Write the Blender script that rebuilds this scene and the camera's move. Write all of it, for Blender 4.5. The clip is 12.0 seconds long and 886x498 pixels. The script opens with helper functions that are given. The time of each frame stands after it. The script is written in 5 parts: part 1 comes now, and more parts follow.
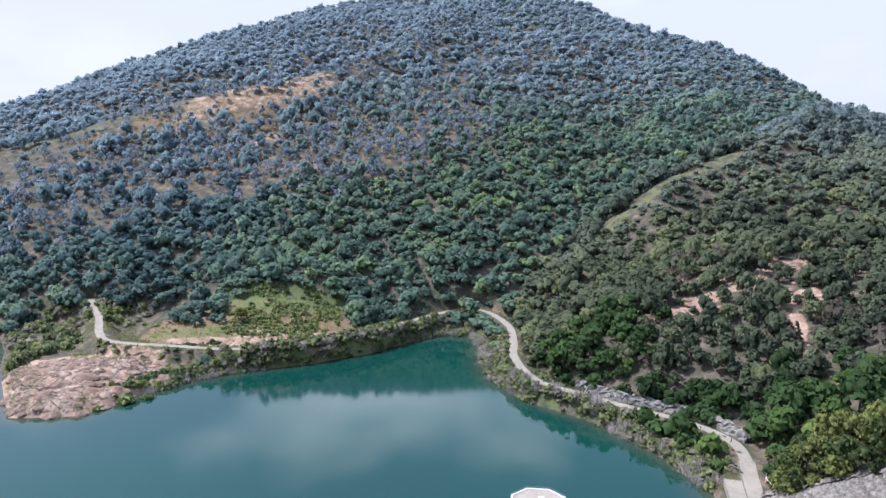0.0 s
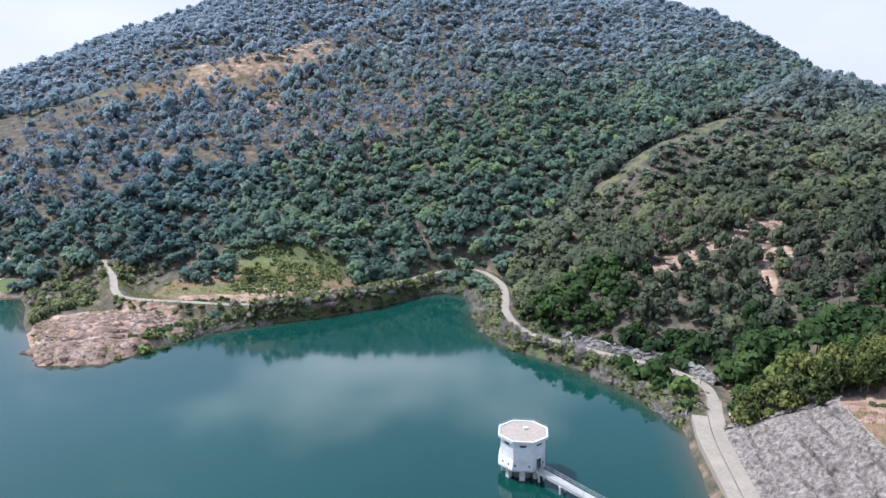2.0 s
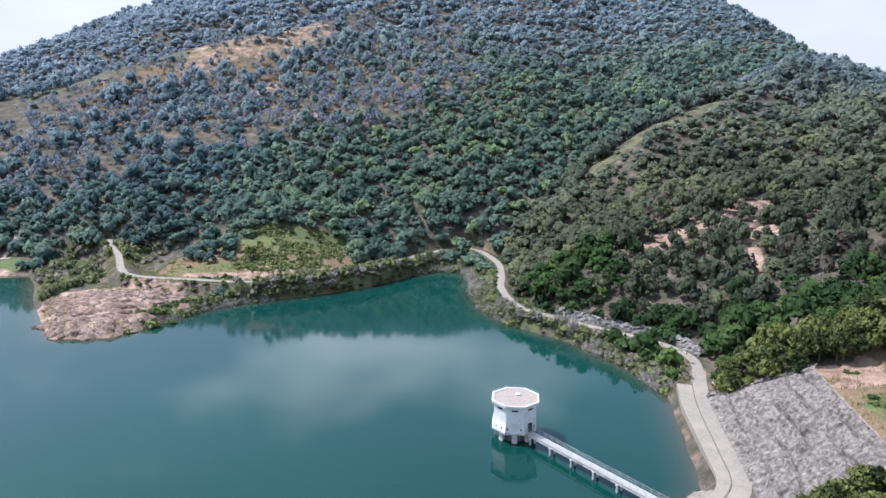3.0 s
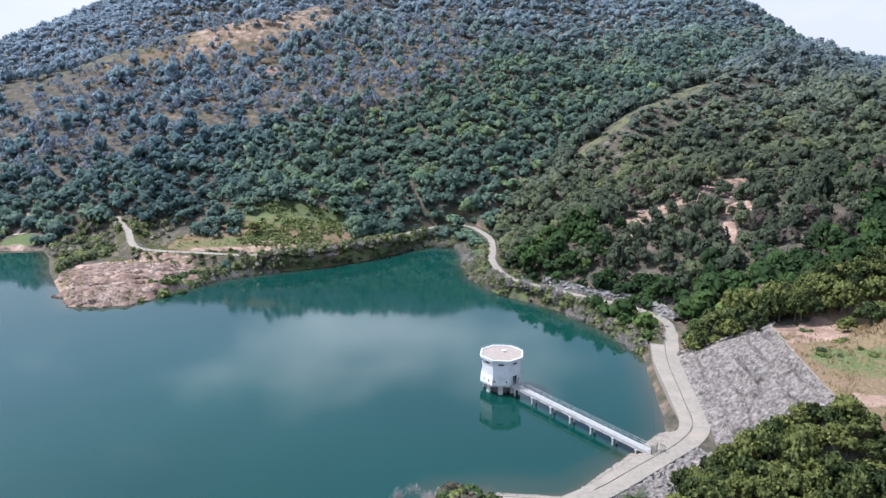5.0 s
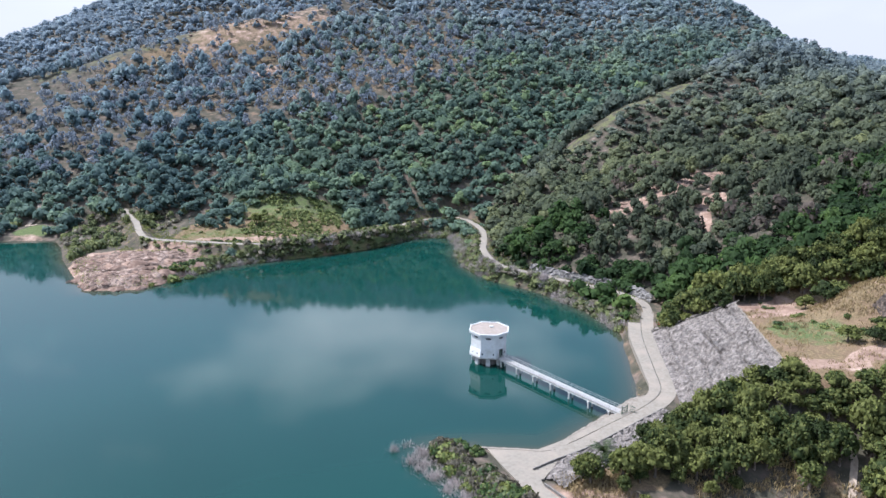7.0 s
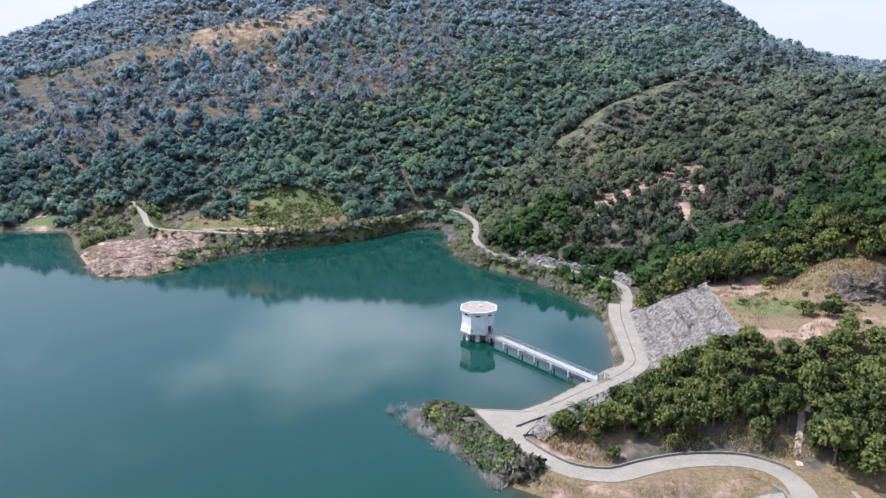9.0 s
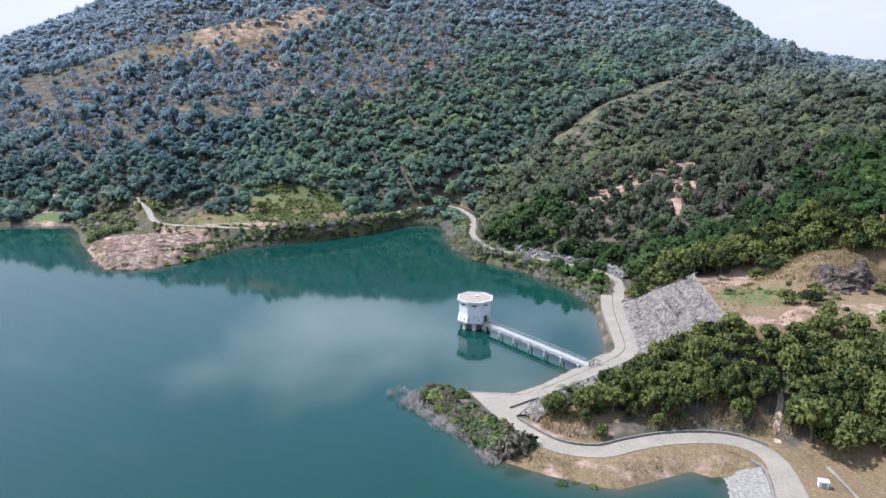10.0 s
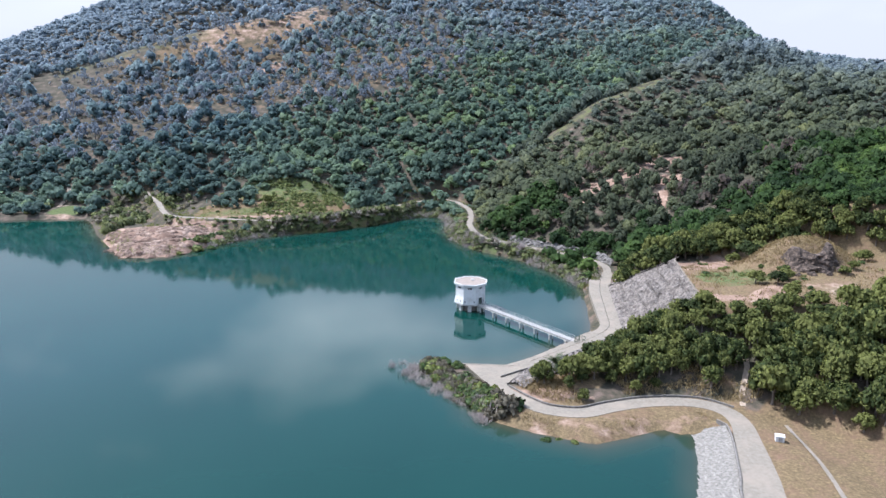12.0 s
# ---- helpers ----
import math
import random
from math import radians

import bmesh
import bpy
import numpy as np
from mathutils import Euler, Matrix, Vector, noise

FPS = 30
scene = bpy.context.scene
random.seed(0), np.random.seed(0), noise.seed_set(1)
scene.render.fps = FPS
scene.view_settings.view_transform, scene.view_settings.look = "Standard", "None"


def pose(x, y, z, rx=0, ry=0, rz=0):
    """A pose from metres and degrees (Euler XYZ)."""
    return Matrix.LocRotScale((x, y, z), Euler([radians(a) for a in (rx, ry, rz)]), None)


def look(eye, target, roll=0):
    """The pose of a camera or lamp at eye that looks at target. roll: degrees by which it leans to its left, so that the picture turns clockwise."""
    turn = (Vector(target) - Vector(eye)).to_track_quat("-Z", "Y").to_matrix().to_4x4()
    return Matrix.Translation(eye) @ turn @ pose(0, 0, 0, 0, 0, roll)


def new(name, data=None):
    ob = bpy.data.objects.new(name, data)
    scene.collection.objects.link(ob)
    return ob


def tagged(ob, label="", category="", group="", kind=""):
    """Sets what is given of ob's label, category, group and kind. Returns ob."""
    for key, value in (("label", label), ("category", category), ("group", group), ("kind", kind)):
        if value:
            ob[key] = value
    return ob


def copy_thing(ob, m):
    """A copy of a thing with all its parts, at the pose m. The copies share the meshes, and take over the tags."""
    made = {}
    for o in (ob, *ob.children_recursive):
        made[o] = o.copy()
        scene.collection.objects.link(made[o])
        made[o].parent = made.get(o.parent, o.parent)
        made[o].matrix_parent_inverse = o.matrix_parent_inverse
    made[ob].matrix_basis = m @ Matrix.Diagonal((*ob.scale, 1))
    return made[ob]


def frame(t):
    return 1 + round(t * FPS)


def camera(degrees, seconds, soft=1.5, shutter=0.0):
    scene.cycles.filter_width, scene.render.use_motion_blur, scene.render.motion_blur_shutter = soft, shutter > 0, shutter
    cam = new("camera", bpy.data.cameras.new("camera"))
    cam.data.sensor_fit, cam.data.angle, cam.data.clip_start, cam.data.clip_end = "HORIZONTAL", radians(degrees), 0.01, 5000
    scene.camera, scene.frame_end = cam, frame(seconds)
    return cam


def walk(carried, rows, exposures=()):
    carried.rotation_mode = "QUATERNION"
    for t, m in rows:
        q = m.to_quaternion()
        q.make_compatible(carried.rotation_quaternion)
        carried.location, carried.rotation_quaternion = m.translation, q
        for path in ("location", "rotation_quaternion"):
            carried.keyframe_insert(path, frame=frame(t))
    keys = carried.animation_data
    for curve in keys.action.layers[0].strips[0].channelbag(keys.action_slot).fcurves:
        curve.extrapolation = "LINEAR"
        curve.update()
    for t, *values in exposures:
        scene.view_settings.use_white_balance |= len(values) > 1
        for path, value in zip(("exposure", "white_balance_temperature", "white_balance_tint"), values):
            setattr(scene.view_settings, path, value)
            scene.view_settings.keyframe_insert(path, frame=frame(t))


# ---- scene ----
# The drone's way: seconds, x, y, z, yaw, pitch, roll in degrees
PATH = [
    (0.0, -9.57, -93.74, 81.29, 0.700, -8.692, 0.054),
    (0.5, -9.49, -97.55, 81.33, 0.640, -9.344, 0.055),
    (1.0, -9.26, -101.55, 81.31, 0.605, -9.983, 0.034),
    (1.5, -8.94, -105.60, 81.26, 0.579, -10.626, 0.061),
    (2.0, -8.74, -109.67, 81.18, 0.519, -11.259, 0.074),
    (2.5, -8.48, -113.79, 81.01, 0.460, -11.905, 0.069),
    (3.0, -8.17, -117.94, 80.79, 0.407, -12.549, 0.109),
    (3.2, -8.05, -119.61, 80.71, 0.385, -12.789, 0.124),
    (4.8, -7.14, -133.12, 80.58, 0.169, -13.790, 0.170),
    (5.0, -7.05, -134.81, 80.57, 0.133, -13.812, 0.185),
    (5.5, -6.85, -139.06, 80.54, 0.032, -13.830, 0.199),
    (6.0, -6.59, -143.32, 80.46, -0.052, -13.845, 0.249),
    (6.5, -6.30, -147.61, 80.38, -0.123, -13.847, 0.269),
    (7.0, -5.94, -151.92, 80.23, -0.199, -13.854, 0.296),
    (7.2, -5.80, -153.64, 80.17, -0.229, -13.857, 0.307),
    (8.8, -5.23, -167.21, 79.87, -0.495, -13.903, 0.414),
    (9.0, -5.14, -168.86, 79.80, -0.546, -13.914, 0.422),
    (9.5, -4.94, -172.96, 79.61, -0.600, -13.935, 0.452),
    (10.0, -4.80, -177.17, 79.42, -0.632, -13.948, 0.480),
    (10.5, -4.70, -181.37, 79.29, -0.640, -13.966, 0.486),
    (11.0, -4.53, -185.53, 79.23, -0.631, -13.965, 0.469),
    (11.5, -4.27, -189.74, 79.14, -0.630, -13.969, 0.460),
    (12.0, -3.99, -193.93, 79.10, -0.594, -13.984, 0.419),
]
cam = camera(63.71, 12.0, soft=1.5)


def drone_pose(x, y, z, yaw, pitch, roll):
    a, b = radians(yaw), radians(pitch)
    ahead = Vector((-math.sin(a) * math.cos(b), math.cos(a) * math.cos(b), math.sin(b)))
    return look((x, y, z), Vector((x, y, z)) + ahead * 100, roll)


walk(cam, [(t, drone_pose(*row)) for t, *row in PATH], [(0.0, 1.06, 5580, 13), (12.0, 1.06, 5580, 13)])

# ---------------------------------------------------------------- light
SUN_WAY = Vector((-0.62, 0.22, 0.95)).normalized()
world = bpy.data.worlds.new("sky")
scene.world = world
world.use_nodes = True
wn, wl = world.node_tree.nodes, world.node_tree.links
wn.clear()
w_out, w_bg, w_sky = wn.new("ShaderNodeOutputWorld"), wn.new("ShaderNodeBackground"), wn.new("ShaderNodeTexSky")
w_sky.sky_type, w_sky.sun_disc = "NISHITA", False
w_sky.sun_elevation = math.asin(SUN_WAY.z)
w_sky.sun_rotation = math.atan2(SUN_WAY.x, SUN_WAY.y)
w_sky.air_density, w_sky.dust_density, w_sky.ozone_density = 1.0, 3.0, 1.0
# hazy air, with soft broken cloud
w_veil, w_cloud = wn.new("ShaderNodeMix"), wn.new("ShaderNodeMix")
w_co, w_map, w_noise, w_ramp = (wn.new(k) for k in ("ShaderNodeTexCoord", "ShaderNodeMapping", "ShaderNodeTexNoise", "ShaderNodeValToRGB"))
w_map.inputs["Location"].default_value = (2.55, 3.65, 0.95)
w_map.inputs["Rotation"].default_value = (0, 0, radians(5))
w_map.inputs["Scale"].default_value = (1.0, 1.0, 2.6)
w_noise.inputs["Scale"].default_value, w_noise.inputs["Detail"].default_value, w_noise.inputs["Roughness"].default_value = 3.0, 4, 0.5
w_ramp.color_ramp.elements[0].position, w_ramp.color_ramp.elements[1].position = 0.53, 0.74
w_ramp.color_ramp.elements[0].color, w_ramp.color_ramp.elements[1].color = (0, 0, 0, 1), (1, 1, 1, 1)
w_veil.data_type = w_cloud.data_type = "RGBA"
w_veil.inputs["Factor"].default_value = 0.5
w_veil.inputs["B"].default_value = (2.2, 2.7, 3.3, 1)
w_cloud.inputs["B"].default_value = (8.0, 8.1, 8.2, 1)
wl.new(w_co.outputs["Generated"], w_map.inputs["Vector"])
wl.new(w_map.outputs["Vector"], w_noise.inputs["Vector"])
wl.new(w_noise.outputs["Fac"], w_ramp.inputs["Fac"])
wl.new(w_sky.outputs["Color"], w_veil.inputs["A"])
wl.new(w_veil.outputs["Result"], w_cloud.inputs["A"])
wl.new(w_ramp.outputs["Color"], w_cloud.inputs["Factor"])
# pale haze over the horizon
w_sep, w_low, w_haze = wn.new("ShaderNodeSeparateXYZ"), wn.new("ShaderNodeValToRGB"), wn.new("ShaderNodeMix")
w_haze.data_type = "RGBA"
w_haze.inputs["B"].default_value = (2.85, 2.8, 2.86, 1)
w_low.color_ramp.elements[0].position, w_low.color_ramp.elements[1].position = 0.17, 0.36
w_low.color_ramp.elements[0].color, w_low.color_ramp.elements[1].color = (0.94, 0.94, 0.94, 1), (0, 0, 0, 1)
wl.new(w_co.outputs["Generated"], w_sep.inputs["Vector"])
wl.new(w_sep.outputs["Z"], w_low.inputs["Fac"])
wl.new(w_low.outputs["Color"], w_haze.inputs["Factor"])
wl.new(w_cloud.outputs["Result"], w_haze.inputs["A"])
wl.new(w_haze.outputs["Result"], w_bg.inputs["Color"])
w_bg.inputs["Strength"].default_value = 0.15
wl.new(w_bg.outputs["Background"], w_out.inputs["Surface"])

sun = new("sun", bpy.data.lights.new("sun", "SUN"))
sun.data.energy, sun.data.angle, sun.data.color = 4.05, radians(3.0), (1.0, 0.95, 0.88)
sun.matrix_world = look(SUN_WAY * 500, (0, 0, 0))
scene.view_settings.exposure = 0.0


# ---------------------------------------------------------------- materials
def node_material(name, rough=0.9, spec=0.2):
    mat = bpy.data.materials.new(name)
    mat.use_nodes = True
    n, l = mat.node_tree.nodes, mat.node_tree.links
    b = n["Principled BSDF"]
    b.inputs["Roughness"].default_value = rough
    b.inputs["Specular IOR Level"].default_value = spec
    return mat, n, l, b


def noise_node(n, l, scale, detail=5, rough=0.55, coords="Object", stretch=None):
    co, tx = n.new("ShaderNodeTexCoord"), n.new("ShaderNodeTexNoise")
    tx.inputs["Scale"].default_value, tx.inputs["Detail"].default_value, tx.inputs["Roughness"].default_value = scale, detail, rough
    if stretch:
        mp = n.new("ShaderNodeMapping")
        mp.inputs["Scale"].default_value = stretch
        l.new(co.outputs[coords], mp.inputs["Vector"])
        l.new(mp.outputs["Vector"], tx.inputs["Vector"])
    else:
        l.new(co.outputs[coords], tx.inputs["Vector"])
    return tx.outputs["Fac"]


def ramp_node(n, l, fac, stops):
    r = n.new("ShaderNodeValToRGB")
    e = r.color_ramp.elements
    while len(e) < len(stops):
        e.new(0.5)
    for k, (p, c) in enumerate(stops):
        e[k].position, e[k].color = p, (*c, 1)
    l.new(fac, r.inputs["Fac"])
    return r.outputs["Color"]


def mix_node(n, l, fac, a, b, how="MIX"):
    m = n.new("ShaderNodeMix")
    m.data_type, m.blend_type = "RGBA", how
    for key, v in (("Factor", fac), ("A", a), ("B", b)):
        if isinstance(v, (int, float)):
            m.inputs[key].default_value = v
        elif isinstance(v, tuple):
            m.inputs[key].default_value = (*v, 1)
        else:
            l.new(v, m.inputs[key])
    return m.outputs["Result"]


def bump_node(n, l, b, height, strength, distance):
    bp = n.new("ShaderNodeBump")
    bp.inputs["Strength"].default_value, bp.inputs["Distance"].default_value = strength, distance
    l.new(height, bp.inputs["Height"])
    l.new(bp.outputs["Normal"], b.inputs["Normal"])


def surface(name, stops, scale, rough=0.9, bump=0.3, depth=0.05, stain=None, stain_scale=0.3, spec=0.2, each=0.0):
    """A worn surface: a colour ramp over fine grain, larger stains, and relief."""
    mat, n, l, b = node_material(name, rough, spec)
    grain = noise_node(n, l, scale, 8, 0.65)
    col = ramp_node(n, l, grain, stops)
    if stain:
        big = noise_node(n, l, stain_scale, 5, 0.6)
        f = ramp_node(n, l, big, [(0.45, (0, 0, 0)), (0.68, (1, 1, 1))])
        col = mix_node(n, l, f, col, stain)
    if each:
        info = n.new("ShaderNodeObjectInfo")
        f = ramp_node(n, l, info.outputs["Random"], [(0, (1 - each,) * 3), (1, (1 + each,) * 3)])
        col = mix_node(n, l, 1.0, col, f, "MULTIPLY")
    l.new(col, b.inputs["Base Color"])
    if bump:
        bump_node(n, l, b, grain, bump, depth)
    return mat


def leafy(n, l, b, col, grain_scale, deep=0.5, through_leaf=0.4):
    """Leaf grain in tone and relief, and light that comes through the leaves."""
    grain = noise_node(n, l, grain_scale, 3, 0.7)
    col = mix_node(n, l, 1.0, col, ramp_node(n, l, grain, [(0.3, (1 - deep,) * 3), (0.5, (0.97,) * 3), (0.7, (1 + deep, 1 + deep, 1 + 0.7 * deep))]), "MULTIPLY")
    l.new(col, b.inputs["Base Color"])
    bump_node(n, l, b, grain, 1.4 * deep, 0.6 / grain_scale)
    tr = n.new("ShaderNodeBsdfTranslucent")
    mx = n.new("ShaderNodeMixShader")
    mx.inputs["Fac"].default_value = through_leaf
    l.new(col, tr.inputs["Color"])
    l.new(b.outputs["BSDF"], mx.inputs[1])
    l.new(tr.outputs["BSDF"], mx.inputs[2])
    l.new(mx.outputs["Shader"], n["Material Output"].inputs["Surface"])


def forest_material():
    """Leaves of the woods: each tree keeps its colour, with any painted haze, in the mesh, each spray its own tone."""
    mat, n, l, b = node_material("forest_leaves", 0.85, 0.2)
    at = n.new("ShaderNodeVertexColor")
    at.layer_name = "leaf"
    isl = n.new("ShaderNodeNewGeometry")
    each = ramp_node(n, l, isl.outputs["Random Per Island"], [(0, (0.87, 0.87, 0.89)), (1, (1.15, 1.15, 1.12))])
    leafy(n, l, b, mix_node(n, l, 1.0, at.outputs["Color"], each, "MULTIPLY"), 1.1, 0.22, 0.5)
    return mat


def leaf_material(name, dark, mid, light, rough=0.55, own=0.0, gloss=0.25, grain=1.6):
    """Foliage: a tone for each tree, a slow drift over the hillside, and light that comes through the leaves."""
    mat, n, l, b = node_material(name, rough, gloss)
    at = n.new("ShaderNodeAttribute")
    at.attribute_name = "tone"
    isl = n.new("ShaderNodeNewGeometry")
    drift = noise_node(n, l, 0.02, 3)
    s1 = n.new("ShaderNodeMath")
    s1.operation = "MULTIPLY_ADD"
    l.new(isl.outputs["Random Per Island"], s1.inputs[0])
    s1.inputs[1].default_value = 0.42
    l.new(at.outputs["Fac"], s1.inputs[2])
    s2 = n.new("ShaderNodeMath")
    s2.operation = "MULTIPLY_ADD"
    l.new(drift, s2.inputs[0])
    s2.inputs[1].default_value = 0.25
    l.new(s1.outputs["Value"], s2.inputs[2])
    info = n.new("ShaderNodeObjectInfo")
    s3 = n.new("ShaderNodeMath")
    s3.operation = "MULTIPLY_ADD"
    l.new(info.outputs["Random"], s3.inputs[0])
    s3.inputs[1].default_value = own
    l.new(s2.outputs["Value"], s3.inputs[2])
    col = ramp_node(n, l, s3.outputs["Value"], [(0.2, dark), (0.65, mid), (1.0, light)])
    leafy(n, l, b, col, grain)
    return mat


def ground_material():
    """Soil under the woods, dry grass, green grass and bare rock, by the cover kept in the mesh."""
    mat, n, l, b = node_material("ground_soil", 0.95, 0.15)
    at = n.new("ShaderNodeVertexColor")
    at.layer_name = "cover"
    sep = n.new("ShaderNodeSeparateColor")
    l.new(at.outputs["Color"], sep.inputs["Color"])
    fine, mid, big = noise_node(n, l, 1.4, 8, 0.7), noise_node(n, l, 0.22, 6, 0.65), noise_node(n, l, 0.05, 5)
    soil = ramp_node(n, l, mid, [(0.3, (0.034, 0.035, 0.023)), (0.48, (0.062, 0.056, 0.04)), (0.6, (0.105, 0.082, 0.064)), (0.72, (0.17, 0.13, 0.105))])
    dry = ramp_node(n, l, fine, [(0.28, (0.065, 0.048, 0.027)), (0.5, (0.135, 0.1, 0.056)), (0.75, (0.25, 0.186, 0.1))])
    green = ramp_node(n, l, fine, [(0.28, (0.03, 0.048, 0.016)), (0.5, (0.078, 0.1, 0.036)), (0.75, (0.15, 0.165, 0.068))])
    dry = mix_node(n, l, ramp_node(n, l, mid, [(0.45, (0, 0, 0)), (0.7, (0.75, 0.75, 0.75))]), dry, (0.16, 0.1, 0.07))
    bare = ramp_node(n, l, mid, [(0.25, (0.095, 0.062, 0.046)), (0.42, (0.2, 0.132, 0.098)), (0.6, (0.3, 0.212, 0.16)), (0.78, (0.45, 0.36, 0.295))])
    bare = mix_node(n, l, ramp_node(n, l, fine, [(0.35, (0.55, 0.55, 0.55)), (0.5, (0, 0, 0))]), bare, (0.12, 0.075, 0.055))

    def worn(channel):
        s = n.new("ShaderNodeMath")
        s.operation = "MULTIPLY_ADD"
        l.new(mid, s.inputs[0])
        s.inputs[1].default_value = 0.9
        s.inputs[2].default_value = -0.45
        a = n.new("ShaderNodeMath")
        a.operation = "ADD"
        l.new(s.outputs["Value"], a.inputs[0])
        l.new(sep.outputs[channel], a.inputs[1])
        return ramp_node(n, l, a.outputs["Value"], [(0.4, (0, 0, 0)), (0.6, (1, 1, 1))])

    col = mix_node(n, l, worn("Green"), soil, dry)
    col = mix_node(n, l, worn("Blue"), col, green)
    col = mix_node(n, l, worn("Red"), col, bare)
    l.new(col, b.inputs["Base Color"])
    bump_node(n, l, b, fine, 0.6, 0.25)
    return mat


def water_material():
    mat, n, l, b = node_material("lake_water", 0.045, 0.5)
    b.inputs["IOR"].default_value = 1.33
    big = noise_node(n, l, 0.012, 4)
    col = ramp_node(n, l, big, [(0.3, (0.003, 0.027, 0.022)), (0.7, (0.005, 0.035, 0.028))])
    at = n.new("ShaderNodeAttribute")
    at.attribute_name = "depth"
    shallow = ramp_node(n, l, at.outputs["Fac"], [(0.0, (0.8, 0.8, 0.8)), (0.35, (0.3, 0.3, 0.3)), (1.0, (0, 0, 0))])
    col = mix_node(n, l, shallow, col, (0.06, 0.05, 0.03))
    l.new(col, b.inputs["Base Color"])
    bump_node(n, l, b, noise_node(n, l, 0.9, 4, 0.6, stretch=(1, 1.6, 1)), 0.05, 0.05)
    return mat


M_GROUND, M_WATER = ground_material(), water_material()
M_CONCRETE = surface("pale_concrete", [(0.3, (0.16, 0.14, 0.113)), (0.7, (0.235, 0.209, 0.172))], 1.2, 0.9, 0.2, 0.02, (0.24, 0.205, 0.165), 0.18)
M_PAINT = surface("white_paint", [(0.3, (0.57, 0.575, 0.57)), (0.7, (0.68, 0.68, 0.67))], 2.0, 0.6, 0.08, 0.01, (0.5, 0.49, 0.46), 0.4)


# ---------------------------------------------------------------- lie of the land
def seg_field(px, py, line):
    """Distance to a polyline and the height carried along it."""
    best, zz = np.full(px.shape, 1e9), np.zeros(px.shape)
    for a, b in zip(line[:-1], line[1:]):
        ax, ay, bx, by = a[0], a[1], b[0], b[1]
        dx, dy = bx - ax, by - ay
        u = np.clip(((px - ax) * dx + (py - ay) * dy) / (dx * dx + dy * dy + 1e-9), 0, 1)
        d = np.hypot(px - ax - u * dx, py - ay - u * dy)
        near = d < best
        best = np.where(near, d, best)
        if len(a) > 2:
            zz = np.where(near, a[2] + u * (b[2] - a[2]), zz)
    return best, zz


def inside(px, py, poly):
    odd = np.zeros(px.shape, bool)
    for (ax, ay), (bx, by) in zip(poly, poly[1:] + poly[:1]):
        cross = (ay > py) != (by > py)
        odd ^= cross & (px < (bx - ax) * (py - ay) / (by - ay + 1e-12) + ax)
    return odd


def signed(px, py, poly):
    """Positive inside the polygon, the distance to its border."""
    d, _ = seg_field(px, py, poly + poly[:1])
    return np.where(inside(px, py, poly), d, -d)


def smooth(a, b, v):
    u = np.clip((v - a) / (b - a), 0, 1)
    return u * u * (3 - 2 * u)


LATTICE = np.random.RandomState(7).rand(256, 256)


def value_noise(x, y):
    xi, yi = np.floor(x).astype(int), np.floor(y).astype(int)
    fx, fy = x - xi, y - yi
    fx, fy = fx * fx * (3 - 2 * fx), fy * fy * (3 - 2 * fy)
    g = lambda i, j: LATTICE[(xi + i) % 256, (yi + j) % 256]
    return (g(0, 0) * (1 - fx) + g(1, 0) * fx) * (1 - fy) + (g(0, 1) * (1 - fx) + g(1, 1) * fx) * fy


def fbm(x, y, scale, octaves=4):
    total, amp, norm = 0, 1.0, 0.0
    for k in range(octaves):
        total = total + amp * (value_noise(x / scale * 2**k + 17.3 * k, y / scale * 2**k + 5.1 * k) - 0.5)
        norm += amp
        amp *= 0.5
    return total / norm


# The lake's edge, clockwise from the far left inlet; the last points close it behind the drone
LAKE = [(-330, 235), (-262, 178), (-229, 183), (-208, 186), (-194, 187), (-183, 172), (-171, 150), (-154, 125), (-140, 105), (-120, 107),
        (-113, 121), (-97, 141), (-82, 150), (-64, 160), (-43, 174), (-28, 189), (-12, 199), (0, 197), (3, 182), (2, 160), (6, 139),
        (13, 126), (29, 110), (41, 92), (48, 77), (52, 65), (50, 48), (47, 26), (44.5, 14), (37, 7), (18.8, -9.5),
        (4, -9), (-8, -10), (-6, -16), (3, -27), (7, -40), (12, -44), (19, -48), (31, -53), (39, -50), (48, -46), (52.5, -49),
        (54, -56), (49, -73), (44, -95), (34, -140), (0, -420), (-700, -420), (-700, 60), (-480, 200)]
# Roads with their heights
ROAD_FAR = [(-176, 226, 8.5), (-168, 212, 8), (-157, 195, 7.5), (-146, 173, 7), (-136, 163, 6.5), (-109, 157.5, 6.5), (-88, 154.5, 6.5), (-65, 163, 6.5),
            (-43, 177, 6.5), (-28, 195, 6.3), (-14, 212, 6), (-1, 222, 6), (8, 211, 6), (14, 190, 5.8), (14, 168, 5.5), (12.6, 152, 5.5),
            (14.8, 136, 5), (19, 124.5, 5), (27, 117.5, 4.7), (40, 106.5, 4.5), (50.5, 99, 4.2), (59, 91, 4), (63.5, 81, 4), (62.5, 71, 3.9)]
ROAD_CREST = [(62.5, 71, 3.9), (59.5, 61, 3.7), (56.5, 48, 3.5), (53.6, 26, 3.2), (51.5, 13, 3), (45.5, 4.5, 2.9), (33.5, -5, 2.3), (24.5, -12, 1.9),
              (17, -16.5, 1.7), (12, -20, 1.65)]
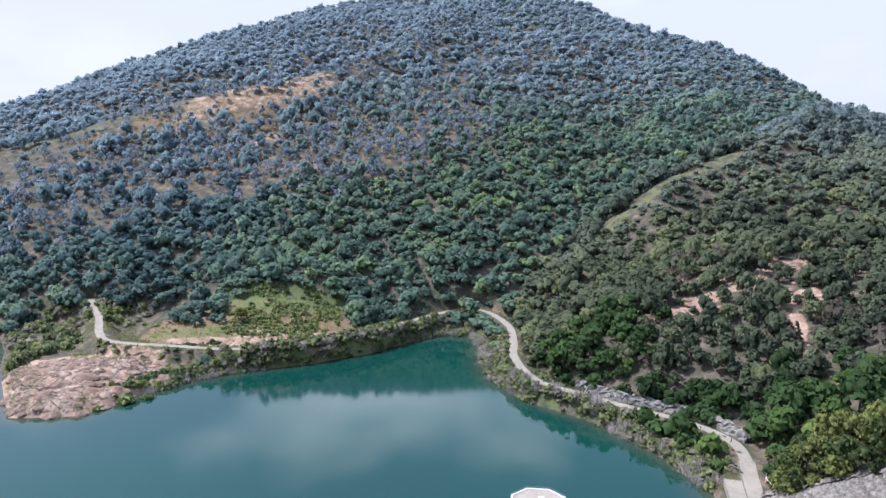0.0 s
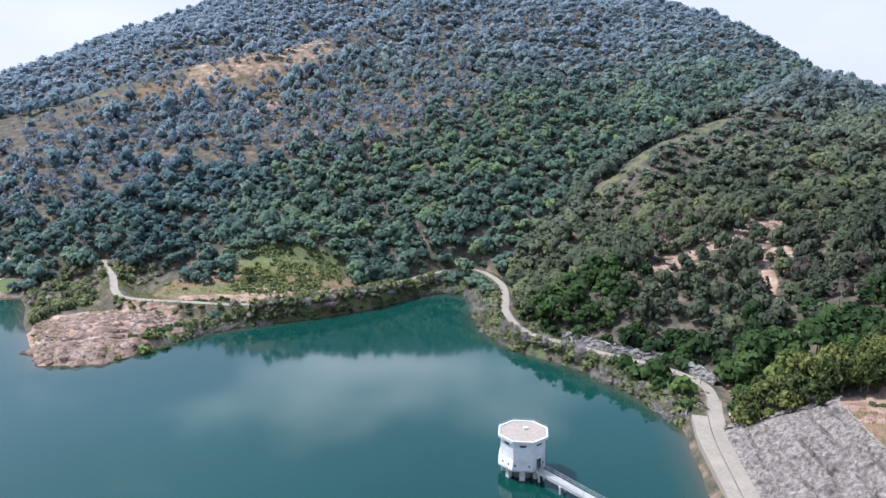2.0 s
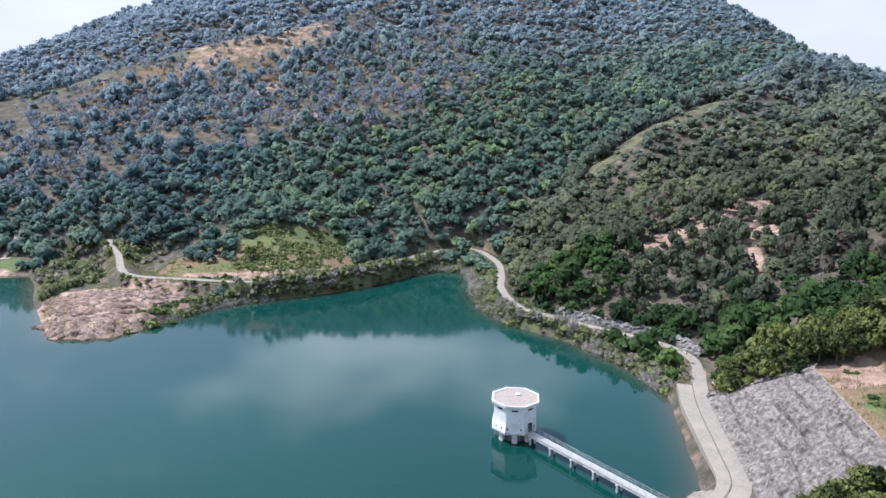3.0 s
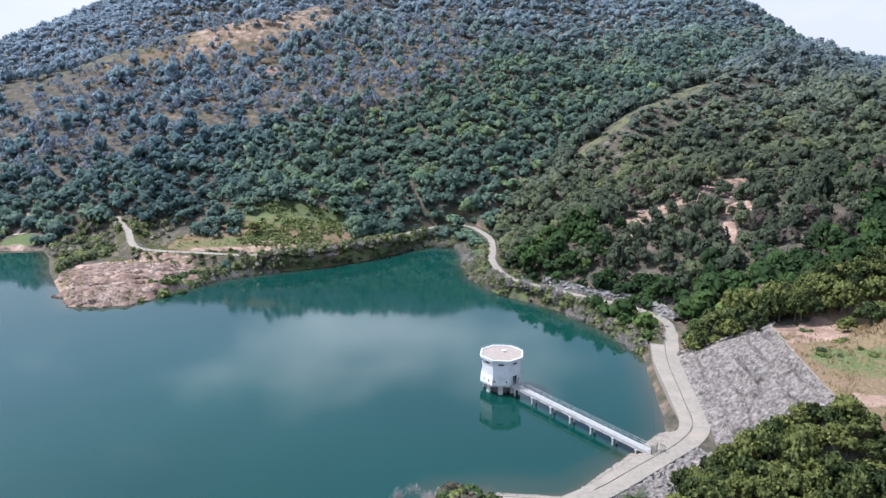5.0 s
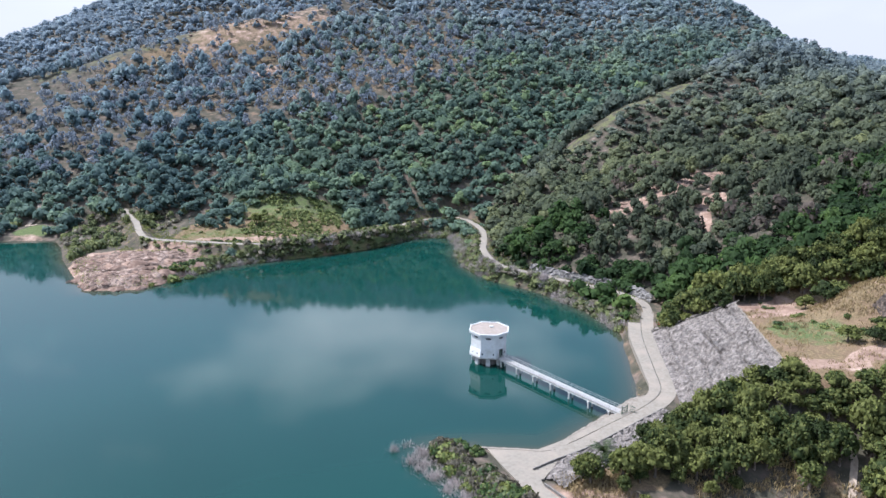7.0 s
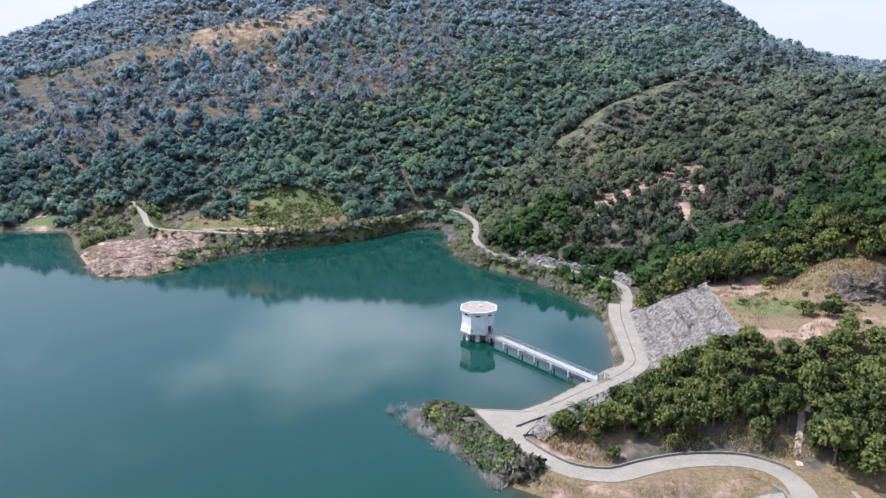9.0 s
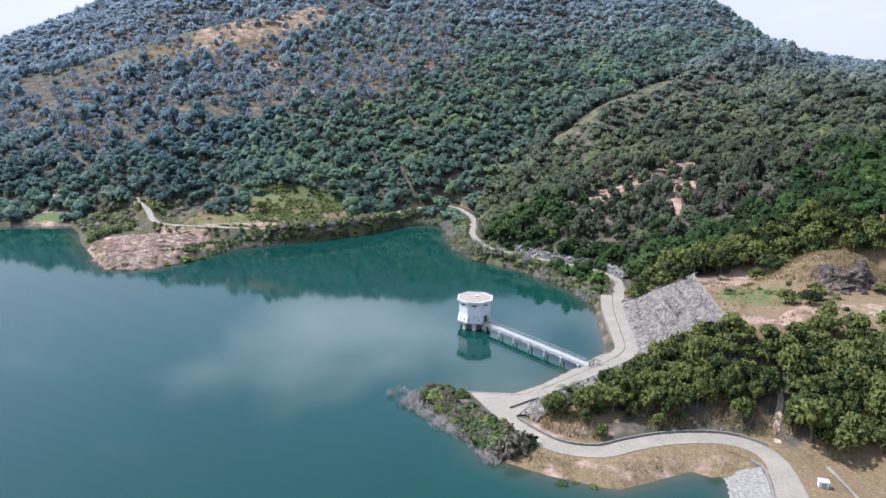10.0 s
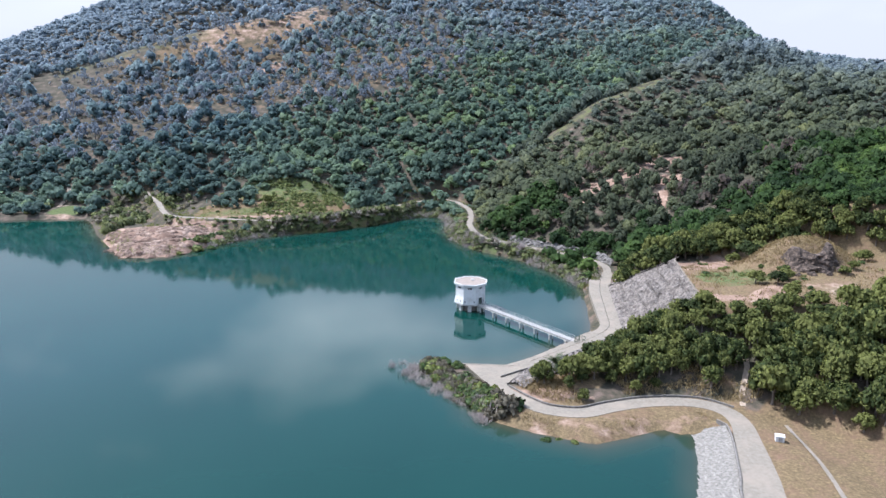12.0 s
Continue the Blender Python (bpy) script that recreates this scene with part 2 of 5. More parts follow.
ROAD_LOW = [(12, -20, 1.65), (12.5, -28.5, 1.75), (17.5, -36, 1.9), (22.6, -40.3, 1.8), (30.3, -41.8, 1.8), (37.7, -38.9, 1.8), (46, -36.4, 1.8), (55, -35.8, 1.8),
            (61, -37.3, 1.8), (64.8, -41, 1.8), (65.6, -47, 1.8), (63.6, -56, 1.8), (60.4, -68, 1.8), (57, -80, 1.8), (45, -130, 1.8), (15, -330, 1.8)]
# Foot of the near hills on the east side, then the gully that parts them from the mountain
EAST = [(16, 172), (15, 153), (18, 138), (22, 127), (30, 120), (42, 110), (53, 103), (62, 95), (67, 82), (66, 70), (62, 58), (59.5, 48), (56, 25), (53.8, 12),
        (47, 2), (35, -8), (27, -13), (20, -22), (18, -30), (24, -37), (31, -38.5), (38, -35.5), (46, -33), (55, -32.5), (64, -33), (70, -36), (79, -44), (96, -60),
        (118, -85), (180, -130), (900, -160), (1500, 200), (1500, 1000), (700, 820), (420, 660), (270, 480), (150, 345), (85, 296), (36, 246), (18, 215)]


# The shotcreted cut beside the crest road, and the levelled ground above it
SLOPE_FOOT = [(58.6, 54, 3.6), (56.2, 36, 3.4), (54, 18, 3.2), (51.5, 4, 3.1), (49.5, -2, 3.1)]
SLOPE_HEAD = [(76.8, 38, 18), (74.6, 26, 18.6), (72.4, 14, 19.2), (70.2, 2, 19.8), (68.3, -9, 20.4)]
SLOPE = [p[:2] for p in SLOPE_FOOT] + [p[:2] for p in SLOPE_HEAD[::-1]]
BARE_TOP = [(70, 58), (80, 50), (100, 49), (116, 52), (130, 46), (150, 32), (170, 8), (150, -20), (122, -29), (106, -25), (94, -15), (82, -15), (67, -13), (72.4, 14), (76.8, 38)]
DAM_WALL = [(60.6, -45.4, 1.8), (61.9, -47.6, 1.8), (61.2, -52, 1.8), (59.6, -58, 1.8), (56.2, -69, 1.8), (52.6, -80, 1.8), (41, -130, 1.8), (11, -330, 1.8)]
DAM_FACE = [(59, -45.6)] + [p[:2] for p in DAM_WALL[1:]] + [(-3, -330), (27, -130), (40, -80), (44, -66), (48, -56), (52, -48.4)]
WALL_SHORE = [(45.6, 11, 2.7), (42, 7.6, 2.5), (37.4, 3.2, 2.2), (28.2, -5.2, 1.85), (18.6, -13.4, 1.65), (11, -13.4, 1.6), (3, -12.6, 1.55)]
SHORE_FACE = [p[:2] for p in WALL_SHORE] + [(2.4, -6), (11, -6.6), (16.4, -7.2), (32.4, 7), (40, 14)]
PLAZA = [(19.3, -13.6, 1.72), (4.2, -12.8, 1.62), (6.6, -19, 1.62), (9.4, -25.5, 1.7), (14.8, -25, 1.74), (19, -18, 1.74)]
RIDGE_PATH = [(66, 251), (95, 268), (140, 291)]
SPUR = [(-300, 396), (-279, 408), (-210, 447), (-150, 476), (-122, 490)]


def crest_line(px):
    """How far off the mountain's crest runs, and its height."""
    far = np.interp(px, [-1200, -600, -360, -266, -137, 2, 120, 234, 302, 400, 700], [850, 915, 920, 985, 1069, 1135, 1041, 888, 794, 720, 760])
    high = np.interp(px, [-1500, -900, -700, -615, -536, -498, -450, -363, -266, -137, 2, 120, 234, 302, 333, 375, 420, 520, 900],
                     [15, 42, 74, 99, 135, 157, 178, 205, 253, 293, 320, 296, 228, 196, 166, 118, 103, 92, 60])
    return far, high


def land(px, py):
    """Height of the ground."""
    shore = -signed(px, py, LAKE)
    bank = np.where(shore < 0, np.maximum(shore * 0.4, -6), np.minimum(shore * 0.55, 1.9 + 0.012 * np.minimum(shore, 120)))
    # the mountain: its crest line, and an even fall to the foot behind the lake
    crest_y, crest_z = crest_line(px)
    foot_y = np.interp(px, [-700, -300, -190, -120, -60, 0, 60, 300], [330, 225, 205, 212, 212, 205, 210, 220])
    u = (py - foot_y) / (crest_y - foot_y)
    face = np.where(u < 1, np.maximum(u, 0) ** 0.86, np.maximum(2 - u, -0.2))
    up = crest_z * face
    spur, _ = seg_field(px, py, [(-330, 390), (-279, 412), (-130, 490), (-40, 640), (-10, 800)])
    up = up + (4 + 13 * smooth(-300, -150, px)) * np.exp(-((spur / 38) ** 2)) * smooth(0.02, 0.2, u) * smooth(1.0, 0.7, u)
    back, _ = seg_field(px, py, [(-420, 430), (-300, 490), (-170, 560), (-80, 700)])
    up = up - 14 * np.exp(-((back / 48) ** 2)) * smooth(0.05, 0.25, u) * smooth(0.92, 0.7, u)
    dell, _ = seg_field(px, py, [(60, 285), (120, 430), (140, 600)])
    up = up - 9 * np.exp(-((dell / 35) ** 2)) * smooth(0.05, 0.3, u)
    # the near hills
    s = np.maximum(signed(px, py, EAST), 0)
    lift = 0.32 + 0.68 * smooth(30, 72, px + 0.45 * np.maximum(py + 5, 0))
    near = lift * 53 * (1 - np.exp(-s / 84))
    comb, _ = seg_field(px, py, [(70, 254), (100, 269), (150, 297), (200, 335), (262, 385)])
    near = near + 13 * np.exp(-((comb / 26) ** 2)) * smooth(40, 110, px)
    near = near * (1 - 0.85 * smooth(190, 340, px) * smooth(260, 420, py))
    near = near - 5 * smooth(190, 250, px) * smooth(390, 330, px) + 9 * np.exp(-(((px - 345) / 40) ** 2 + ((py - 300) / 60) ** 2))
    knoll = 11 * np.exp(-(((px + 88) / 42) ** 2 + ((py - 214) / 28) ** 2))
    knoll = knoll + 3.2 * np.exp(-(((px + 209) / 9) ** 2 + ((py - 201) / 8) ** 2))
    tip = 2.6 * np.exp(-(((px + 128) / 22) ** 2 + ((py - 135) / 18) ** 2))
    h = bank + up + near + (knoll + tip) * smooth(0, 25, shore)
    rough = fbm(px, py, 90) * 16 * smooth(10, 90, h) + fbm(px + 300, py, 28) * 4.5 * smooth(4, 30, h)
    h = h + rough
    h = h + (fbm(px, py, 7, 4) * 2.2 + 0.2) * smooth(1.2, 0.6, ellipse(px, py, -130, 126, 30, 30)) * smooth(0.5, 5, shore)
    # the land below the dam falls away on its far side
    below = smooth(66, 84, px + 0.3 * (py + 45)) * smooth(-36, -46, py) * (1 - smooth(0, 12, s))
    h = np.where(shore > 0, np.maximum(h - below * 3.0, np.minimum(h, 0.6)), h)
    # the levelled ground above the cut slope, then the slope itself
    level = 18 + 0.05 * (px - 76) - 0.12 * np.maximum(py - 15, -14) + fbm(px, py, 20) * 2.5
    level = level + 10 * np.exp(-((((px - 112) / 15) ** 2 + ((py - 26) / 11.5) ** 2) ** 1.4))
    w = smooth(-9, 4, signed(px, py, BARE_TOP))
    h = h * (1 - w) + level * w
    d0, z0 = seg_field(px, py, SLOPE_FOOT)
    d1, z1 = seg_field(px, py, SLOPE_HEAD)
    v = d0 / (d0 + d1 + 1e-6)
    w = smooth(-1.5, 1.0, signed(px, py, SLOPE))
    h = h * (1 - w) + (z0 + (z1 - z0) * v - 2.4) * w
    for line, half in ((ROAD_FAR, 2.6), (ROAD_CREST, 2.8), (ROAD_LOW, 2.8)):
        d, z = seg_field(px, py, line)
        w = 1 - smooth(half, half + 4.5, d)
        h = h * (1 - w) + z * w
    w = smooth(-1.5, 0.6, signed(px, py, [p[:2] for p in PLAZA]))
    h = h * (1 - w) + 1.1 * w
    # the dam's lakeside face
    d, _ = seg_field(px, py, DAM_WALL)
    h = np.where(inside(px, py, DAM_FACE), np.minimum(h, 1.2 - 0.25 * d), h)
    d, z = seg_field(px, py, WALL_SHORE)
    h = np.where(inside(px, py, SHORE_FACE), np.minimum(h, z - 0.3 - 0.5 * d), h)
    return h


def spaced(lo, hi, core_lo, core_hi, step, far_step):
    core = np.arange(core_lo, core_hi + 0.1, step)
    out, v, s = [], core_hi, step
    while v < hi:
        s = min(s * 1.25, far_step if v < core_hi + 900 else 400)
        v += s
        out.append(v)
    low, v, s = [], core_lo, step
    while v > lo:
        s = min(s * 1.25, far_step if v > core_lo - 700 else 400)
        v -= s
        low.append(v)
    return np.r_[low[::-1], core, out]


def mesh_from(name, verts, faces, mat, smooth_faces=False, normals=None):
    """A mesh out of arrays; all faces have the same number of corners."""
    me = bpy.data.meshes.new(name)
    verts, faces = np.asarray(verts, np.float32), np.asarray(faces, np.int32)
    k = faces.shape[1]
    me.vertices.add(len(verts))
    me.vertices.foreach_set("co", verts.ravel())
    me.loops.add(faces.size)
    me.loops.foreach_set("vertex_index", faces.ravel())
    me.polygons.add(len(faces))
    me.polygons.foreach_set("loop_start", np.arange(0, faces.size, k, dtype=np.int32))
    me.polygons.foreach_set("loop_total", np.full(len(faces), k, np.int32))
    me.polygons.foreach_set("use_smooth", np.full(len(faces), smooth_faces))
    me.materials.append(mat)
    me.update(calc_edges=True)
    if normals is not None:
        at = me.attributes.new("custom_normal", "FLOAT_VECTOR", "POINT")
        at.data.foreach_set("vector", np.asarray(normals, np.float32).ravel())
        me.update()
    return me


def ellipse(px, py, cx, cy, rx, ry, turn=0):
    c, s = math.cos(radians(turn)), math.sin(radians(turn))
    ex, ey = (px - cx) * c + (py - cy) * s, -(px - cx) * s + (py - cy) * c
    return np.hypot(ex / rx, ey / ry)


def patch(px, py, *args):
    """1 well inside an ellipse, 0 outside, ragged at the rim."""
    return smooth(1.15, 0.75, ellipse(px, py, *args) + fbm(px, py, 14) * 0.9)


def cover(px, py):
    """Shares of bare rock, dry grass and green grass."""
    shore = -signed(px, py, LAKE)
    rock = patch(px, py, -122, 128, 26, 24, 20) + patch(px, py, -150, 135, 15, 18) + 0.8 * patch(px, py, -70, 176, 24, 6, 12) + 0.75 * patch(px, py, -105, 171, 20, 6, -5) + 0.6 * patch(px, py, -88, 183, 16, 4)
    rock = rock + patch(px, py, 75, 147, 12, 5, 10) + patch(px, py, 111, 162, 12, 5, 20) + patch(px, py, 95, 154, 11, 5, 30) + patch(px, py, 94, 112, 16, 3, 70) * 0.9 + patch(px, py, 104, 136, 8, 5) + patch(px, py, -132, 147, 26, 13)
    rock = rock + patch(px, py, 86, 44, 13, 5, 10) + patch(px, py, 79, -7.5, 9, 3, -20) + patch(px, py, 93, 41, 4, 8) + patch(px, py, 88, -5, 7, 3, 30)
    rock = rock + 0.7 * patch(px, py, -140, 395, 20, 10) + 0.6 * patch(px, py, -100, 347, 14, 5)
    rock = rock + 0.55 * patch(px, py, -207, 188, 11, 3) + 0.8 * smooth(5, 1.5, shore) * smooth(-4, -1, shore) * smooth(-98, -108, px) * smooth(-165, -155, px)
    rock = rock + patch(px, py, -64, 180, 20, 6, 8) + 0.9 * patch(px, py, -98, 174, 16, 5) + 0.9 * patch(px, py, -40, 189, 9, 4)
    rock = rock + 0.62 * patch(px, py, 26, -33, 13, 4, -10) + patch(px, py, 86, 34, 9, 3, 20) + 0.4 * patch(px, py, 112, -6, 22, 10) + 0.4 * patch(px, py, 112, 28, 15, 11)
    rock = rock + 0.42 * patch(px, py, 42, -47, 34, 6) + 0.4 * patch(px, py, -95, 172, 45, 9)
    dry = patch(px, py, -85, 185, 60, 26) + patch(px, py, 95, 12, 34, 36) + patch(px, py, 125, 30, 36, 30) + patch(px, py, 40, -44, 38, 11) + patch(px, py, 80, -60, 22, 26) + patch(px, py, 120, -8, 40, 26) + patch(px, py, 112, 28, 20, 14) + 0.4 * patch(px, py, 49, 42, 4, 30)
    dry = dry + 0.42 * patch(px, py, -120, 400, 160, 90, 20) + 0.3 * patch(px, py, 110, 150, 50, 40) + 0.6 * patch(px, py, 60, -70, 30, 40) + patch(px, py, 30, -28, 12, 5)
    dry = dry + 0.12 * smooth(300, 430, py + 60 * fbm(px, py, 60))
    verge, _ = seg_field(px, py, ROAD_FAR)
    dry = dry + 0.4 * smooth(16, 8, verge)
    bald, _ = seg_field(px, py, RIDGE_PATH)
    dry = dry + 0.42 * smooth(9, 4, bald)
    spur, _ = seg_field(px, py, SPUR)
    front, _ = seg_field(px, py + 18, SPUR)
    rock = rock + 0.48 * smooth(34, 18, np.minimum(spur, front)) * smooth(-250, -190, px)
    dry = dry + 0.12 * smooth(36, 22, spur)
    grass = 0.8 * patch(px, py, -208, 196, 12, 7) + patch(px, py, -82, 208, 38, 15) * 0.55 + 0.5 * patch(px, py, -100, 182, 34, 8) + 0.45 * smooth(12, 5, bald) + 0.42 * smooth(26, 14, spur) + patch(px, py, 86, 14, 13, 13) * 0.56 + 0.4 * patch(px, py, 118, -10, 26, 12) + 0.4 * patch(px, py, 9, 148, 5, 26) + patch(px, py, 150, 150, 14, 6) + 0.2 * smooth(9, 3, shore) * smooth(90, 110, py) + 0.35 * smooth(13, 5, verge) * (fbm(px + 33, py, 11) > -0.05)
    return np.stack([np.clip(rock, 0, 1), np.clip(dry, 0, 1), np.clip(grass, 0, 1), np.ones_like(px)], -1)


def build_ground():
    gx, gy = spaced(-4200, 4200, -230, 190, 2.4, 15), spaced(-2500, 4200, -90, 300, 2.4, 15)
    px, py = np.meshgrid(gx, gy)
    pz = land(px, py)
    far = smooth(1400, 2600, np.hypot(px, py - 300))
    pz = pz * (1 - far) + far * np.where(pz < 0, pz, 12)
    nx, ny = len(gx), len(gy)
    i = np.arange(nx * ny).reshape(ny, nx)
    faces = np.stack([i[:-1, :-1], i[:-1, 1:], i[1:, 1:], i[1:, :-1]], -1).reshape(-1, 4)
    me = mesh_from("ground", np.stack([px, py, pz], -1).reshape(-1, 3), faces, M_GROUND, True)
    col = me.color_attributes.new("cover", "FLOAT_COLOR", "POINT")
    col.data.foreach_set("color", cover(px, py).astype(np.float32).ravel())
    tagged(new("ground", me), "hillside soil with dry grass and bare pinkish rock", "ground", kind="structure")


def build_water():
    gx, gy = spaced(-4200, 1200, -230, 75, 3.0, 60), spaced(-2500, 260, -110, 235, 3.0, 60)
    px, py = np.meshgrid(gx, gy)
    nx, ny = len(gx), len(gy)
    i = np.arange(nx * ny).reshape(ny, nx)
    faces = np.stack([i[:-1, :-1], i[:-1, 1:], i[1:, 1:], i[1:, :-1]], -1).reshape(-1, 4)
    me = mesh_from("water", np.stack([px, py, np.zeros_like(px)], -1).reshape(-1, 3), faces, M_WATER)
    at = me.attributes.new("depth", "FLOAT", "POINT")
    at.data.foreach_set("value", np.clip(-land(px, py) / 3.2, 0, 1).astype(np.float32).ravel())
    tagged(new("water", me), "calm teal green reservoir water", "water", kind="structure")


build_ground()
build_water()


def resample(line, step):
    pts = [Vector(p) for p in line]
    out = []
    for k in range(len(pts) - 1):
        a, b, c, d = pts[max(k - 1, 0)], pts[k], pts[k + 1], pts[min(k + 2, len(pts) - 1)]
        n = max(1, int((c - b).length / step))
        for j in range(n):
            t = j / n
            out.append(0.5 * ((2 * b) + (c - a) * t + (2 * a - 5 * b + 4 * c - d) * t * t + (3 * b - a - 3 * c + d) * t**3))
    return out + [pts[-1]]


def strip(name, line, left, right, lift, thick, mat, step=2.0):
    """A slab along a line, from left to right of it, with real edges."""
    pts = resample(line, step)
    verts, faces = [], []
    for k, p in enumerate(pts):
        t = (pts[min(k + 1, len(pts) - 1)] - pts[max(k - 1, 0)])
        n = Vector((-t.y, t.x, 0)).normalized()
        l = left(k / (len(pts) - 1)) if callable(left) else left
        r = right(k / (len(pts) - 1)) if callable(right) else right
        for off, dz in ((l, lift), (-r, lift), (-r, lift - thick), (l, lift - thick)):
            q = p + n * off
            verts.append((q.x, q.y, p.z + dz))
    for k in range(len(pts) - 1):
        a, b = 4 * k, 4 * k + 4
        for j in range(4):
            faces.append((a + j, a + (j + 1) % 4, b + (j + 1) % 4, b + j))
    return new(name, mesh_from(name, verts, faces, mat))


for line, half, name in ((ROAD_FAR, 1.5, "road_far"), (ROAD_CREST, 1.85, "road_crest"), (ROAD_LOW, 2.3, "road_lower")):
    wide = (lambda u, h=half: h + 1.6 * smooth(0.17, 0.27, u)) if name == "road_lower" else half
    tagged(strip(name, line, wide, wide, 0.1, 0.5, M_CONCRETE), "narrow pale concrete lakeside road", "road", kind="structure")


# ---------------------------------------------------------------- built things
M_ROOF = surface("weathered_roof", [(0.3, (0.19, 0.155, 0.13)), (0.7, (0.31, 0.272, 0.24))], 1.5, 0.9, 0.15, 0.02, (0.24, 0.195, 0.16), 0.5)
# near-black colour that stands for the shade inside openings
M_HOLE_SHADE = surface("hole_shade", [(0.3, (0.012, 0.013, 0.015)), (0.7, (0.03, 0.03, 0.032))], 3, 0.6, 0.1, 0.01)
M_PIER = surface("pier_concrete", [(0.3, (0.4, 0.39, 0.37)), (0.7, (0.58, 0.57, 0.54))], 2.5, 0.9, 0.2, 0.02, (0.25, 0.24, 0.21), 0.5)
M_DECK = surface("deck_concrete", [(0.3, (0.26, 0.252, 0.24)), (0.7, (0.36, 0.35, 0.335))], 2.0, 0.9, 0.2, 0.02, (0.28, 0.265, 0.245), 0.4)
M_STEEL = surface("painted_steel", [(0.3, (0.24, 0.24, 0.24)), (0.7, (0.36, 0.36, 0.35))], 4, 0.5, 0.05, 0.005)
M_GATE = surface("green_gate_steel", [(0.3, (0.05, 0.075, 0.06)), (0.7, (0.1, 0.13, 0.1))], 4, 0.5, 0.05, 0.005)
M_RED = surface("red_paint", [(0.3, (0.35, 0.06, 0.04)), (0.7, (0.5, 0.11, 0.07))], 3, 0.6, 0.05, 0.005)
M_KERB = surface("dark_kerb_wall", [(0.3, (0.1, 0.095, 0.085)), (0.7, (0.22, 0.2, 0.18))], 1.5, 0.95, 0.3, 0.03)
M_RUBBLE = surface("pale_rubble", [(0.3, (0.1, 0.085, 0.068)), (0.55, (0.19, 0.165, 0.136)), (0.75, (0.3, 0.27, 0.23))], 1.1, 0.95, 0.6, 0.12)
M_RIPRAP = surface("white_riprap", [(0.3, (0.105, 0.097, 0.086)), (0.55, (0.2, 0.186, 0.165)), (0.75, (0.31, 0.29, 0.26))], 1.6, 0.95, 0.6, 0.1)
M_BOULDER = surface("pink_rock", [(0.28, (0.06, 0.04, 0.032)), (0.5, (0.17, 0.112, 0.084)), (0.72, (0.33, 0.25, 0.2))], 0.7, 0.95, 0.7, 0.2)
M_DARKROCK = surface("dark_rock", [(0.34, (0.022, 0.018, 0.016)), (0.52, (0.07, 0.054, 0.044)), (0.68, (0.22, 0.165, 0.13))], 1.0, 0.95, 0.7, 0.2)
M_WHITEROCK = surface("white_rock", [(0.3, (0.06, 0.055, 0.052)), (0.55, (0.15, 0.14, 0.13)), (0.75, (0.3, 0.285, 0.262))], 0.8, 0.95, 0.7, 0.2)
M_DIRT = surface("dirt_track", [(0.3, (0.24, 0.185, 0.14)), (0.7, (0.38, 0.31, 0.24))], 1.0, 0.95, 0.4, 0.05)


def slope_material():
    """Grey shotcrete: pale crusts, dark seepage down the fall, and a rough skin."""
    mat, n, l, b = node_material("shotcrete", 0.95, 0.15)
    fine, mid = noise_node(n, l, 0.95, 10, 0.74), noise_node(n, l, 0.24, 7, 0.7)
    streak = noise_node(n, l, 0.5, 6, 0.65, stretch=(0.5, 1.4, 0.5))
    col = ramp_node(n, l, fine, [(0.32, (0.03, 0.025, 0.022)), (0.44, (0.1, 0.087, 0.077)), (0.56, (0.195, 0.172, 0.154)), (0.72, (0.36, 0.322, 0.288))])
    col = mix_node(n, l, ramp_node(n, l, streak, [(0.5, (0, 0, 0)), (0.72, (0.6, 0.6, 0.6))]), col, (0.085, 0.08, 0.075))
    col = mix_node(n, l, ramp_node(n, l, mid, [(0.55, (0, 0, 0)), (0.75, (0.7, 0.7, 0.7))]), col, (0.235, 0.205, 0.178))
    col = mix_node(n, l, ramp_node(n, l, mid, [(0.3, (0.75, 0.75, 0.75)), (0.43, (0, 0, 0))]), col, (0.075, 0.07, 0.066))
    l.new(col, b.inputs["Base Color"])
    bump_node(n, l, b, fine, 0.9, 0.4)
    return mat


M_SHOTCRETE = slope_material()


def part(name, bm, material, parent, label="", at=None):
    me = bpy.data.meshes.new(name)
    bm.to_mesh(me)
    bm.free()
    me.materials.append(material)
    return part_of(name, me, parent, label, at)


def part_of(name, me, parent, label="", at=None):
    ob = new(name, me)
    if parent:
        ob.parent = parent
    if at is not None:
        ob.matrix_basis = at
    if label:
        ob["label"] = label
    return ob


def box(bm, centre, size, turn=0.0, bevel=0.0):
    m = pose(*centre, 0, 0, turn) @ Matrix.Diagonal((*size, 1))
    got = bmesh.ops.create_cube(bm, size=1, matrix=m)
    if bevel:
        edges = list({e for v in got["verts"] for e in v.link_edges})
        bmesh.ops.bevel(bm, geom=edges, offset=bevel, segments=1, affect="EDGES")


def prism(bm, radius, z0, z1, sides=8, turn=22.5, radius_top=None, cap=True):
    """An upright prism with flats facing the axes; radius is to the flats."""
    k = 1 / math.cos(math.pi / sides)
    bmesh.ops.create_cone(bm, segments=sides, radius1=radius * k, radius2=(radius_top or radius) * k, depth=z1 - z0, cap_ends=cap,
                          matrix=pose(0, 0, (z0 + z1) / 2, 0, 0, turn))


